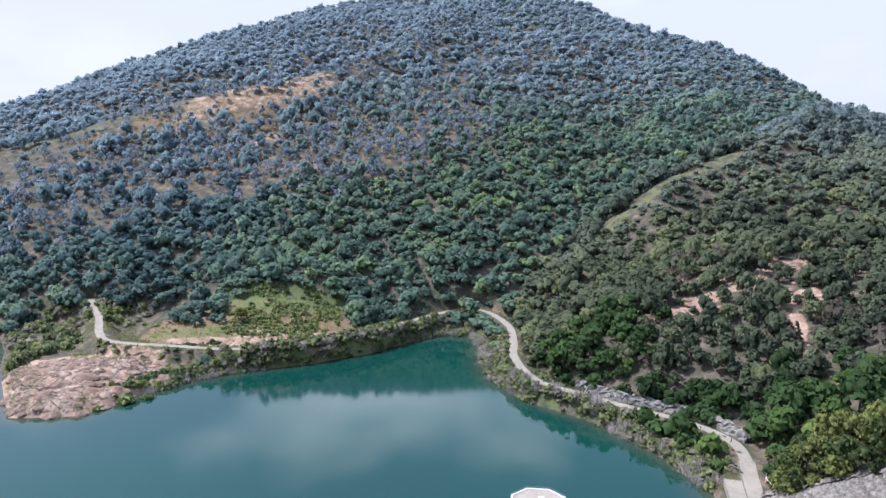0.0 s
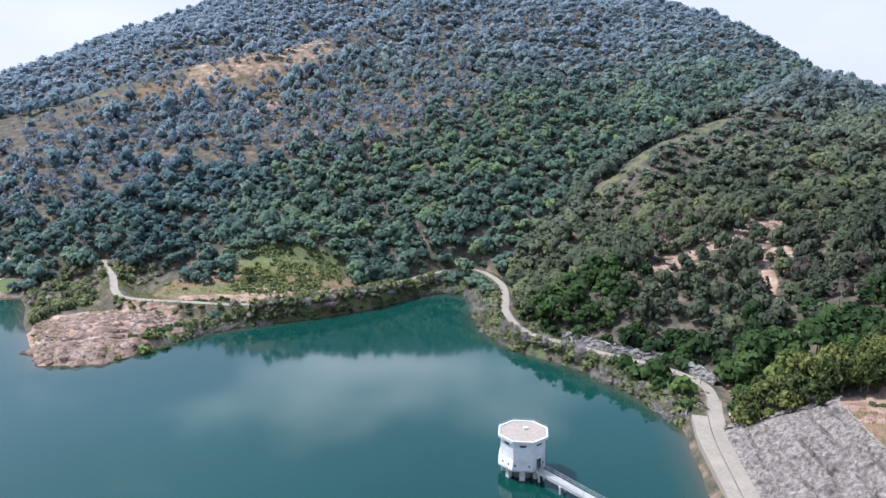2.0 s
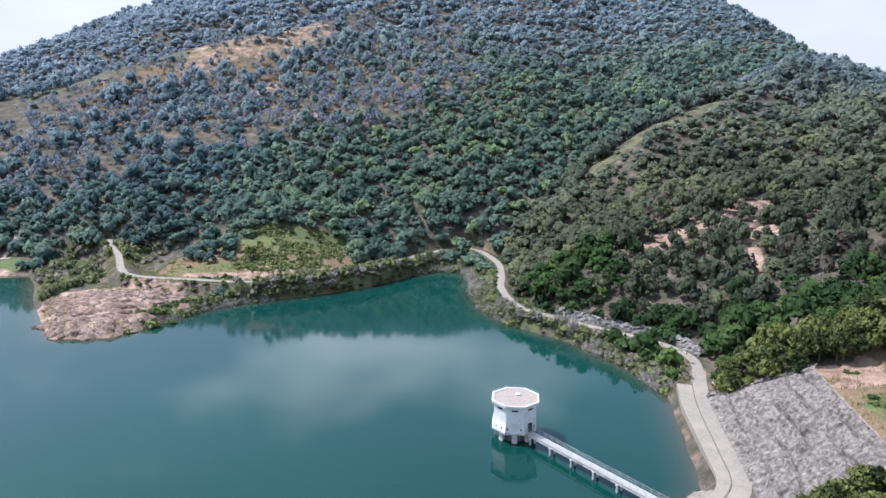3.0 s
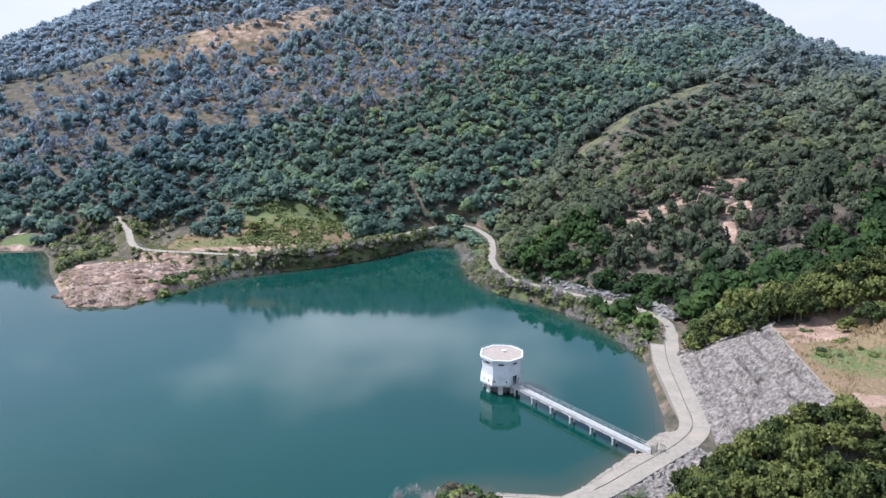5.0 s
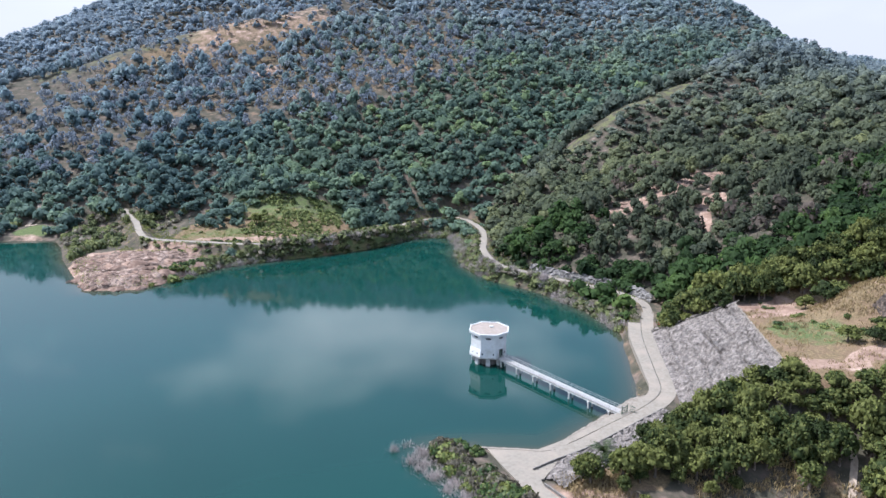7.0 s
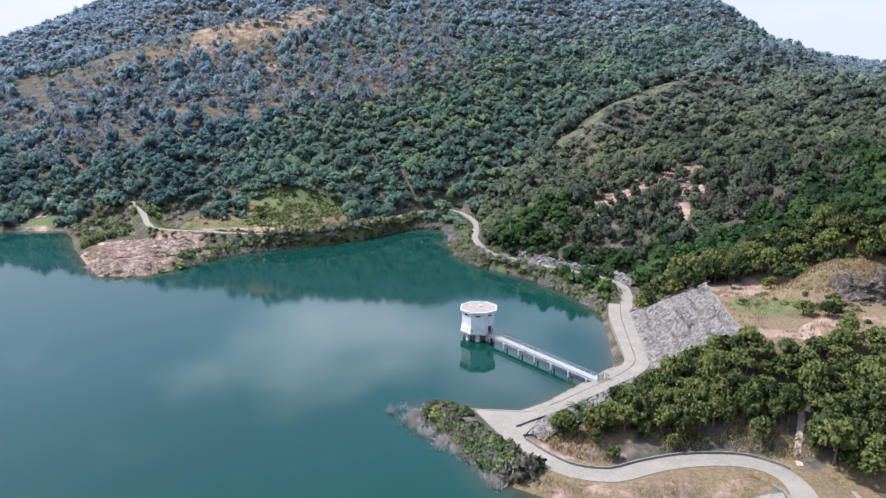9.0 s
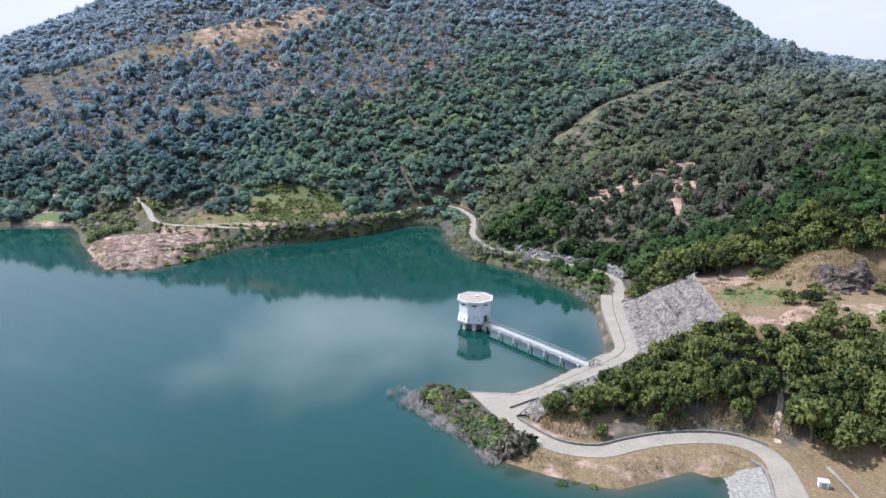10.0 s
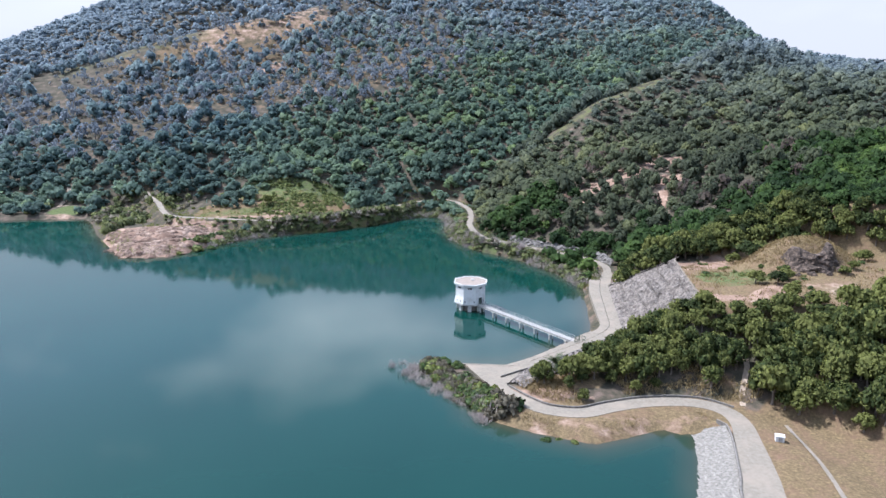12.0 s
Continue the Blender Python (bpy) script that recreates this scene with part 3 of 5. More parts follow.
def ring_wall(bm, r_in, r_out, z0, z1, angles):
    """A wall segment on the flats between the corner angles, in degrees."""
    k = 1 / math.cos(math.pi / 8)
    rows = []
    for a in angles:
        c, s = math.cos(radians(a)), math.sin(radians(a))
        rows.append([bm.verts.new((r * k * c, r * k * s, z)) for r, z in ((r_in, z0), (r_out, z0), (r_out, z1), (r_in, z1))])
    for a, b in zip(rows[:-1], rows[1:]):
        for j in range(4):
            bm.faces.new((a[j], b[j], b[(j + 1) % 4], a[(j + 1) % 4]))
    bm.faces.new(rows[0])
    bm.faces.new(rows[-1][::-1])
    bmesh.ops.recalc_face_normals(bm, faces=bm.faces)


def face_pose(angle, out, z):
    """On the flat whose normal points to the angle: x along the wall, y outwards."""
    a = radians(angle)
    return pose(out * math.cos(a), out * math.sin(a), z, 0, 0, angle - 90)


def valve_tower():
    root = tagged(new("valve_tower"), "white octagonal concrete valve tower standing in the lake", "tower")
    root.matrix_basis = pose(8.0, 40.0, 0.35, 0, 0, -5.7)
    bm = bmesh.new()
    prism(bm, 4.95, 2.3, 8.7)
    bmesh.ops.bevel(bm, geom=[e for e in bm.edges if abs(e.verts[0].co.z - e.verts[1].co.z) > 1], offset=0.12, segments=2, affect="EDGES")
    part("wall", bm, M_PAINT, root)
    bm = bmesh.new()
    prism(bm, 5.5, 8.7, 9.12)
    bmesh.ops.bevel(bm, geom=[e for e in bm.edges if e.verts[0].co.z < 8.8 and e.verts[1].co.z < 8.8], offset=0.1, segments=1, affect="EDGES")
    part("roof", bm, M_PAINT, root)
    bm = bmesh.new()
    prism(bm, 5.2, 9.1, 9.2)
    part("roof_screed", bm, M_ROOF, root, "weathered pinkish roof screed")
    bm = bmesh.new()
    ring_wall(bm, 5.22, 5.52, 9.13, 9.36, [22.5 + 45 * k for k in range(9)])
    part("roof_kerb", bm, M_PAINT, root)
    bm = bmesh.new()
    box(bm, (0.6, 1.4, 9.38), (1.1, 1.0, 0.4), 12, 0.04)
    part("roof_hatch", bm, M_PIER, root)
    rail = bmesh.new()
    box(rail, (0, 0, 0), (4.3, 0.03, 0.03))
    rail_me = bpy.data.meshes.new("roof_rail")
    rail.to_mesh(rail_me)
    rail_me.materials.append(M_STEEL)
    post = bmesh.new()
    box(post, (0, 0, 0.22), (0.04, 0.04, 0.44))
    post_me = bpy.data.meshes.new("rail_post")
    post.to_mesh(post_me)
    post_me.materials.append(M_STEEL)
    for k in range(8):
        part_of("roof_rail", rail_me, root, "", face_pose(45 * k, 5.4, 9.78))
        part_of("rail_post", post_me, root, "", face_pose(45 * k, 5.4, 9.36) @ pose(-2.2, 0, 0))
    # floor slab, and the flared skirt round the lake side
    bm = bmesh.new()
    prism(bm, 5.1, 1.95, 2.32)
    part("floor_slab", bm, M_PIER, root)
    bm = bmesh.new()
    ring_wall(bm, 4.9, 5.4, 2.1, 2.5, [112.5 + 45 * k for k in range(4)])
    part("balcony_floor", bm, M_PIER, root)
    bm = bmesh.new()
    ring_wall(bm, 4.93, 5.42, 2.5, 4.5, [112.5 + 45 * k for k in range(4)])
    for v in bm.verts:
        if v.co.z > 4:
            k = 0.93 if v.co.xy.length > 5.6 else 1.0
            v.co.x, v.co.y = v.co.x * k, v.co.y * k
    part("balcony_skirt", bm, M_PAINT, root)
    # slots under the roof: dark panels on the wall paint their inside shade
    for k in range(8):
        bm = bmesh.new()
        box(bm, (0, 0, 0), (1.45, 0.1, 0.46))
        frame_ = part("window", bm, M_HOLE_SHADE, root, "slot window under the roof, a dark panel for its inside shade", face_pose(45 * k, 4.93, 7.95))
        bm = bmesh.new()
        for x, z, w, h in ((0, 0.27, 1.65, 0.08), (0, -0.28, 1.65, 0.1), (-0.78, 0, 0.1, 0.46), (0.78, 0, 0.1, 0.46)):
            box(bm, (x, 0.03, z), (w, 0.14, h))
        part("window_frame", bm, M_PAINT, frame_)
    # small openings near the floor, not cut: dark panels with painted shade
    for a, off in ((270, -1.6), (270, 1.5), (225, 0.9), (225, -0.9), (315, 1.45)):
        bm = bmesh.new()
        box(bm, (0, 0, 0), (0.34, 0.1, 0.5))
        r = 4.93 if a != 225 else 5.26
        part("vent_hole", bm, M_HOLE_SHADE, root, "", face_pose(a, r, 3.3) @ pose(-off, 0, 0))
    # doorway to the bridge, its inner shade painted as a dark panel
    bm = bmesh.new()
    box(bm, (0, 0, 1.1), (1.4, 0.12, 2.2))
    door = part("doorway", bm, M_HOLE_SHADE, root, "open doorway, a dark panel for the shade inside", face_pose(315, 4.93, 2.4))
    bm = bmesh.new()
    for x, z, w, h in ((-0.76, 1.15, 0.12, 2.3), (0.76, 1.15, 0.12, 2.3), (0, 2.28, 1.64, 0.12)):
        box(bm, (x, 0.04, z), (w, 0.2, h))
    part("door_frame", bm, M_PAINT, door)
    bm = bmesh.new()
    box(bm, (0, 0, 0), (0.07, 1.0, 2.05), 0, 0.02)
    part("door_leaf", bm, M_GATE, door, "", pose(0.66, 0.55, 1.1, 0, 0, -8))
    # stub columns in the water
    for k in range(8):
        bm = bmesh.new()
        box(bm, (0, 0, -1.6), (1.25, 0.9, 7.2), 0, 0.08)
        part("column", bm, M_PIER, root, "", face_pose(45 * k, 4.3, 0))
    bm = bmesh.new()
    prism(bm, 3.4, -5, 2.0)
    part("shaft", bm, M_KERB, root)
    return root


def access_bridge():
    start, way = Vector((11.2, 35.91, 0)), Vector((0.613, -0.79, 0)).normalized()
    turn = math.degrees(math.atan2(way.y, way.x))
    length = 42.4
    root = tagged(new("access_bridge"), "narrow pale concrete footbridge on slim piers", "bridge")
    root.matrix_basis = Matrix.Translation(start) @ pose(0, 0, 0, 0, 0, turn)
    seg = 6.35
    n = int(length // seg) + 1
    for k in range(n):
        a, b = k * seg, min((k + 1) * seg, length)
        bm = bmesh.new()
        box(bm, ((a + b) / 2, 0, 2.5), (b - a - 0.04, 1.9, 0.2), 0, 0.02)
        part("deck_slab", bm, M_DECK, root)
        for y in (-0.75, 0.75):
            bm = bmesh.new()
            box(bm, ((a + b) / 2, y, 2.15), (b - a, 0.22, 0.5))
            part("beam", bm, M_PIER, root)
    col = bmesh.new()
    box(col, (0, 0, -1.3), (0.38, 0.38, 6.4), 0, 0.04)
    col_me = bpy.data.meshes.new("pier_column")
    col.to_mesh(col_me)
    col_me.materials.append(M_PIER)
    cap = bmesh.new()
    box(cap, (0, 0, 1.75), (0.5, 2.0, 0.3), 0, 0.03)
    cap_me = bpy.data.meshes.new("pier_cap")
    cap.to_mesh(cap_me)
    cap_me.materials.append(M_PIER)
    for k in range(n):
        x = 0.9 + k * seg
        if x > length - 2:
            break
        for y in (-0.7, 0.7):
            part_of("pier_column", col_me, root, "", pose(x, y, 0))
        part_of("pier_cap", cap_me, root, "", pose(x, 0, 0))
    post = bmesh.new()
    box(post, (0, 0, 0.55), (0.07, 0.07, 1.1))
    post_me = bpy.data.meshes.new("railing_post")
    post.to_mesh(post_me)
    post_me.materials.append(M_STEEL)
    for k in range(22):
        for y in (-0.88, 0.88):
            part_of("railing_post", post_me, root, "", pose(0.2 + k * 1.95, y, 2.6))
    for y in (-0.88, 0.88):
        for z in (3.15, 3.68):
            bm = bmesh.new()
            box(bm, (length / 2, y, z), (length, 0.06, 0.06))
            part("handrail", bm, M_STEEL, root)
    end = start + way * (length + 0.6)
    gate = tagged(new("gate"), "dark green steel gate at the bridge end", "gate")
    gate.matrix_basis = Matrix.Translation((end.x, end.y, 2.66)) @ pose(0, 0, 0, 0, 0, turn)
    for y in (-1.0, 1.0):
        bm = bmesh.new()
        box(bm, (0, y, 0.95), (0.16, 0.16, 2.1), 0, 0.02)
        part("gate_post", bm, M_GATE, gate)
    for k in range(7):
        bm = bmesh.new()
        box(bm, (0, -0.78 + 0.26 * k, 0.8), (0.05, 0.05, 1.5))
        part("bar", bm, M_GATE, gate)
    for z in (0.15, 1.5):
        bm = bmesh.new()
        box(bm, (0, 0, z), (0.06, 1.9, 0.08))
        part("gate_rail", bm, M_GATE, gate)
    wing = tagged(new("gate_wing"), "dark green steel side panel beside the gate", "fence")
    wing.matrix_basis = gate.matrix_basis @ pose(0.9, 1.7, 0, 0, 0, 90)
    for k in range(6):
        bm = bmesh.new()
        box(bm, (0, -0.7 + 0.28 * k, 0.8), (0.05, 0.05, 1.7))
        part("bar", bm, M_GATE, wing)
    for z in (0.2, 1.5):
        bm = bmesh.new()
        box(bm, (0, 0, z), (0.06, 1.6, 0.07))
        part("gate_rail", bm, M_GATE, wing)


valve_tower()
access_bridge()


# roads' edges
def along(line, step, off):
    """Points beside a line, off metres to its left."""
    pts = resample(line, step)
    out = []
    for k, p in enumerate(pts):
        t = pts[min(k + 1, len(pts) - 1)] - pts[max(k - 1, 0)]
        n = Vector((-t.y, t.x, 0)).normalized()
        out.append(Vector((p.x + n.x * off, p.y + n.y * off, p.z)))
    return out


def ribbon(name, line, out0, out1, z0, z1, mat, step=0.7, across=10, amp=0.15, draped=False, seed=0):
    """A rough bed of stone beside a line: from out0 to out1 metres to its left, falling by z0 to z1."""
    rng = np.random.RandomState(seed)
    pts = np.array([tuple(p) for p in along(line, step, 0)])
    tang = np.gradient(pts, axis=0)
    nrm = np.stack([-tang[:, 1], tang[:, 0]], -1)
    nrm /= np.linalg.norm(nrm, axis=1, keepdims=True)
    u = np.linspace(0, 1, across + 1)
    off = out0 + (out1 - out0) * u
    jit = (rng.rand(len(pts), across + 1, 3) - 0.5) * amp * 2
    x = pts[:, :1] + nrm[:, :1] * off + jit[..., 0]
    y = pts[:, 1:2] + nrm[:, 1:2] * off + jit[..., 1]
    z = (land(x, y) if draped else pts[:, 2:3]) + z0 + (z1 - z0) * u + jit[..., 2]
    n, m = x.shape
    i = np.arange(n * m).reshape(n, m)
    faces = np.stack([i[:-1, :-1], i[1:, :-1], i[1:, 1:], i[:-1, 1:]], -1).reshape(-1, 4)
    if (out1 - out0) > 0:
        faces = faces[:, ::-1]
    return new(name, mesh_from(name, np.stack([x, y, z], -1).reshape(-1, 3), faces[:, ::-1], mat))


tagged(strip("pavement_apron", ROAD_CREST[1:9], -2.15, lambda u: 6.0 - 2.3 * u, 0.02, 1.6, M_CONCRETE), "pale concrete apron between road and water", "pavement", kind="structure")
tagged(strip("trim_drain", ROAD_CREST[0:6], -1.98, 2.13, 0.06, 0.5, M_KERB), "dark roadside drain", "drain", kind="structure")
tagged(strip("wall_crest", ROAD_CREST[5:], 2.1, -1.85, 0.55, 1.2, M_KERB), "low dark stone wall along the crest road", "wall", kind="structure")
tagged(strip("wall_lower", ROAD_LOW[1:10], lambda u: 2.7 + 1.0 * max(0, u - 0.6), lambda u: -2.4 - 1.0 * max(0, u - 0.6), 0.55, 1.2, M_KERB), "low dark wall along the lower road", "wall", kind="structure")
tagged(strip("wall_shore", WALL_SHORE, 0.22, 0.22, 0.22, 1.2, M_CONCRETE), "pale concrete coping along the stone bank", "wall", kind="structure")
tagged(strip("wall_dam", DAM_WALL, 0.18, 0.18, 0.45, 1.2, M_KERB), "low dark parapet on the dam", "wall", kind="structure")
tagged(ribbon("revetment", WALL_SHORE, -0.2, -4.6, 0.12, -2.15, M_RUBBLE, amp=0.15), "pale stone revetment sloping into the lake", "revetment", kind="structure")
tagged(ribbon("riprap", DAM_WALL[1:], -0.2, -11.5, 0.0, -2.75, M_RIPRAP, amp=0.09, across=26), "white stone riprap on the dam", "riprap", kind="structure")
tagged(ribbon("rock_bank", ROAD_CREST[5:], 2.2, 11.0, 0.5, 0.5, M_SHOTCRETE, amp=0.28, across=16, draped=True), "grey rocky bank below the crest road", "bank", kind="structure")

# the plaza where the roads meet
bm = bmesh.new()
ring = PLAZA
top = [bm.verts.new((x, y, z + 0.06)) for x, y, z in ring]
low = [bm.verts.new((x, y, z - 1.2)) for x, y, z in ring]
bm.faces.new(top)
for k in range(len(ring)):
    bm.faces.new((top[k - 1], low[k - 1], low[k], top[k]))
bmesh.ops.recalc_face_normals(bm, faces=bm.faces)
tagged(part("pavement_plaza", bm, M_CONCRETE, None), "pale concrete turning place at the lake corner", "pavement", kind="structure")

# drain channel and dirt tracks
DRAIN = [(76.6, -45.6), (76.2, -52), (75, -62), (73.2, -73), (70, -88), (62, -120)]
TRACK = [(69.6, -38.4), (70.6, -35), (72.4, -31.5), (74.2, -28.2), (74.6, -26)]
ISLET = [(-211, 202.5), (-216, 204.5), (-219.5, 210), (-217, 217), (-221, 226)]


def ground_line(pts, lift):
    a = np.array(pts, float)
    return [(x, y, float(z) + lift) for (x, y), z in zip(pts, land(a[:, 0], a[:, 1]))]


def draped(name, pts, half, mat, lift=0.12, step=0.8):
    line = resample([(x, y, 0) for x, y in pts], step)
    xy = [(p.x, p.y) for p in line]
    return ribbon(name, ground_line(xy, 0), half, -half, lift, lift, mat, step=step, across=3, amp=0.04, draped=True)


tagged(draped("channel", DRAIN, 0.45, M_CONCRETE, 0.22), "pale concrete drain channel in brown grass", "drain", kind="structure")
tagged(draped("dirt_path", TRACK, 0.65, M_DIRT, 0.14), "steep pale dirt path up the bank", "path", kind="structure")
tagged(draped("dirt_path", ISLET, 1.3, M_DIRT, 0.3), "pale dirt track on the green point", "path", kind="structure")


# the cut slope with its level seams
def cut_slope():
    foot = np.array([tuple(p) for p in resample(SLOPE_FOOT, 0.6)])
    head = np.array([tuple(p) for p in resample(SLOPE_HEAD, 0.6)])
    n, m = 190, 96
    s = np.linspace(0, 1, n)
    pick = lambda line: np.stack([np.interp(s, np.linspace(0, 1, len(line)), line[:, k]) for k in range(3)], -1)
    a, b = pick(foot), pick(head)
    v = np.linspace(0, 1, m)
    p = a[:, None] * (1 - v[None, :, None]) + b[:, None] * v[None, :, None]
    x, y = p[..., 0], p[..., 1]
    lump = fbm(x * 1.0, y * 1.0, 6, 4) * 2.6 + fbm(x + 50, y, 2.4, 4) * 2.0 - 0.5 * np.abs(fbm(x, y + 80, 3.5, 4)) * 4
    seam = np.zeros_like(x)
    for k, c in enumerate((0.17, 0.36, 0.55, 0.74, 0.9)):
        wob = c + (0.014 * np.sin(s * 11 + k) + 0.008 * np.sin(s * 31 + 2 * k))[:, None]
        seam -= (0.55 + 0.3 * np.sin(s * 9 + 2 * k))[:, None] * np.exp(-(((v[None] - wob) / 0.012) ** 2))
        seam += 0.2 * np.exp(-(((v[None] - wob + 0.035) / 0.02) ** 2))
    cross = -0.45 * np.exp(-((((s[:, None] - 0.42 - 0.02 * np.sin(v * 20)[None])) / 0.008) ** 2)) * (v[None] > 0.36)
    rim = np.minimum(1, 14 * np.minimum(np.minimum(s, 1 - s)[:, None], np.minimum(v, 1 - v)[None]))
    out = (lump + seam + cross) * rim
    p[..., 0] -= out * 0.55
    p[..., 1] -= out * 0.05
    p[..., 2] += out * 0.8
    i = np.arange(n * m).reshape(n, m)
    faces = np.stack([i[:-1, :-1], i[1:, :-1], i[1:, 1:], i[:-1, 1:]], -1).reshape(-1, 4)
    me = mesh_from("rock_slope", p.reshape(-1, 3), faces, M_SHOTCRETE)
    root = tagged(new("rock_slope", me), "grey shotcrete cut slope with level seams and seepage stains", "slope", kind="structure")
    tagged(ribbon("trim_slope_head", SLOPE_HEAD, 0.1, -0.5, 0.08, 0.02, M_RUBBLE, amp=0.14, across=4), "pale earth rim above the cut slope", "rim", kind="structure")
    side = [SLOPE_FOOT[0]] + [tuple(np.array(SLOPE_FOOT[0]) * (1 - u) + np.array(SLOPE_HEAD[0]) * u) for u in (0.25, 0.5, 0.75, 1.0)]
    tagged(ribbon("trim_slope_side", side, -0.2, 2.6, 0.25, 0.5, M_SHOTCRETE, amp=0.25, step=0.6), "broken grey rock beside the cut slope", "bank", kind="structure")
    low = [SLOPE_FOOT[-1]] + [tuple(np.array(SLOPE_FOOT[-1]) * (1 - u) + np.array(SLOPE_HEAD[-1]) * u) for u in (0.25, 0.5, 0.75, 1.0)]
    tagged(ribbon("trim_slope_flank", low, 0.3, -5.0, 0.2, -7.0, M_SHOTCRETE, amp=0.3, step=0.6), "rough grey rock flank of the cut slope", "bank", kind="structure")
    return root


cut_slope()


# guard rail where the road bends
def guard_rail():
    root = tagged(new("guard_rail"), "red and white curved roadside guard rail", "railing")
    root.matrix_basis = pose(61.2, 62.5, 3.75)
    spots = [(-0.6, -5.0), (-0.9, -3.2), (-0.6, -1.4), (0.2, 0.3), (1.3, 1.7)]
    for k, (x, y) in enumerate(spots):
        bm = bmesh.new()
        box(bm, (x + 2.2, y, 0.5), (0.16, 0.16, 1.1), 0, 0.02)
        part("post", bm, M_RED if k % 2 else M_PAINT, root)
    for z in (0.55, 0.98):
        for (x0, y0), (x1, y1) in zip(spots[:-1], spots[1:]):
            bm = bmesh.new()
            box(bm, ((x0 + x1) / 2 + 2.2, (y0 + y1) / 2, z), (math.hypot(x1 - x0, y1 - y0), 0.08, 0.16), math.degrees(math.atan2(y1 - y0, x1 - x0)))
            part("rail", bm, M_PAINT if z > 0.7 else M_RED, root)


def utility_box():
    x, y = 70.6, -54.8
    z = float(land(np.array([x]), np.array([y]))[0])
    root = tagged(new("utility_box"), "small white box cabin on brown grass", "box")
    root.matrix_basis = pose(x, y, z, 0, 0, -18)
    bm = bmesh.new()
    box(bm, (0, 0, 0.6), (1.8, 1.3, 1.2), 0, 0.04)
    part("body", bm, M_PAINT, root)
    bm = bmesh.new()
    box(bm, (0, 0, 1.26), (2.0, 1.5, 0.12), 0, 0.03)
    part("lid", bm, M_PAINT, root)
    bm = bmesh.new()
    box(bm, (0.1, -0.66, 0.58), (0.8, 0.05, 0.9), 0, 0.01)
    part("door", bm, M_STEEL, root)


guard_rail()
utility_box()


# boulders
def boulder_mesh(seed, squash, mat):
    bm = bmesh.new()
    bmesh.ops.create_icosphere(bm, subdivisions=3, radius=1)
    rng = random.Random(seed)
    off = Vector((rng.random() * 50, rng.random() * 50, rng.random() * 50))
    for v in bm.verts:
        d = noise.noise(v.co * 1.1 + off) * 0.45 + noise.noise(v.co * 3 + off) * 0.16
        v.co = v.co * (1 + d)
        for axis in (Vector((0.8, 0.3, 0.5)), Vector((-0.5, 0.7, 0.5)), Vector((0.1, -0.9, 0.4))):
            k = v.co.dot(axis.normalized())
            if k > 0.72:
                v.co -= axis.normalized() * (k - 0.72) * 0.8
        v.co.z *= squash
    me = bpy.data.meshes.new("boulder")
    bm.to_mesh(me)
    bm.free()
    me.materials.append(mat)
    return me


def put_boulders():
    rng = random.Random(5)
    pink = [boulder_mesh(k, 0.5, M_BOULDER) for k in range(5)]
    dark = [boulder_mesh(20 + k, 0.8, M_DARKROCK) for k in range(3)]

    def put(me, x, y, size, sink, label, group):
        z = float(land(np.array([x]), np.array([y]))[0])
        ob = tagged(new("boulder", me), label, "rock", group)
        ob.matrix_basis = pose(x, y, z - sink * size, 0, 0, rng.random() * 360) @ Matrix.Diagonal((size * rng.uniform(0.8, 1.5), size, size * rng.uniform(0.7, 1.1), 1))

    n = 0
    while n < 120:
        x, y = rng.uniform(-158, -104), rng.uniform(104, 150)
        shore = -float(signed(np.array([x]), np.array([y]), LAKE)[0])
        if shore < 0.4 or rng.random() > 1.2 - shore / 30:
            continue
        put(rng.choice(pink), x, y, rng.uniform(0.6, 2.2) if n % 5 else rng.uniform(2, 3.8), 0.12, "weathered pinkish granite boulder on the bare point", "boulders on the point")
        n += 1
    for x, y, s in ((-151.5, 116.5, 1.8), (-149.2, 118, 1.2)):
        put(dark[0], x, y, s, -0.3, "dark wet rock at the water's edge", "rocks by the shore")
    for x, y, s in ((104, 9.2, 1.0), (108, 8.6, 1.2), (113, 9.0, 1.0), (117.5, 11.4, 1.3), (145, 40, 2)):
        put(rng.choice(dark), x, y, s, -0.1, "dark weathered rock outcrop in dry grass", "rock outcrop")
    for x, y, s in ((58, 146, 2.4), (62, 143, 3.0), (54, 143, 2.2), (91, 150, 2.4), (94, 144, 2.0), (97, 140, 2.4), (110, 160, 2.8), (115, 162, 2.2), (70, 140, 1.8), (84, 147, 2.1), (121, 156, 2)):
        put(rng.choice(pink), x, y, s, 0.1, "pale pinkish boulder among sparse trees", "boulders on the hillside")
    for _ in range(70):
        x, y = rng.uniform(62, 124), rng.uniform(128, 172)
        put(rng.choice(pink), x, y, rng.uniform(0.8, 2.0), 0.0, "pale pinkish boulder among sparse trees", "boulders on the hillside")
    for _ in range(26):
        x = rng.uniform(-215, -130)
        y = 447 + (x + 210) * 0.485 + rng.uniform(-12, 12)
        put(rng.choice(pink), x, y, rng.uniform(0.8, 1.7), 0.0, "small pale boulder on the bare spur", "boulders on the spur")


put_boulders()


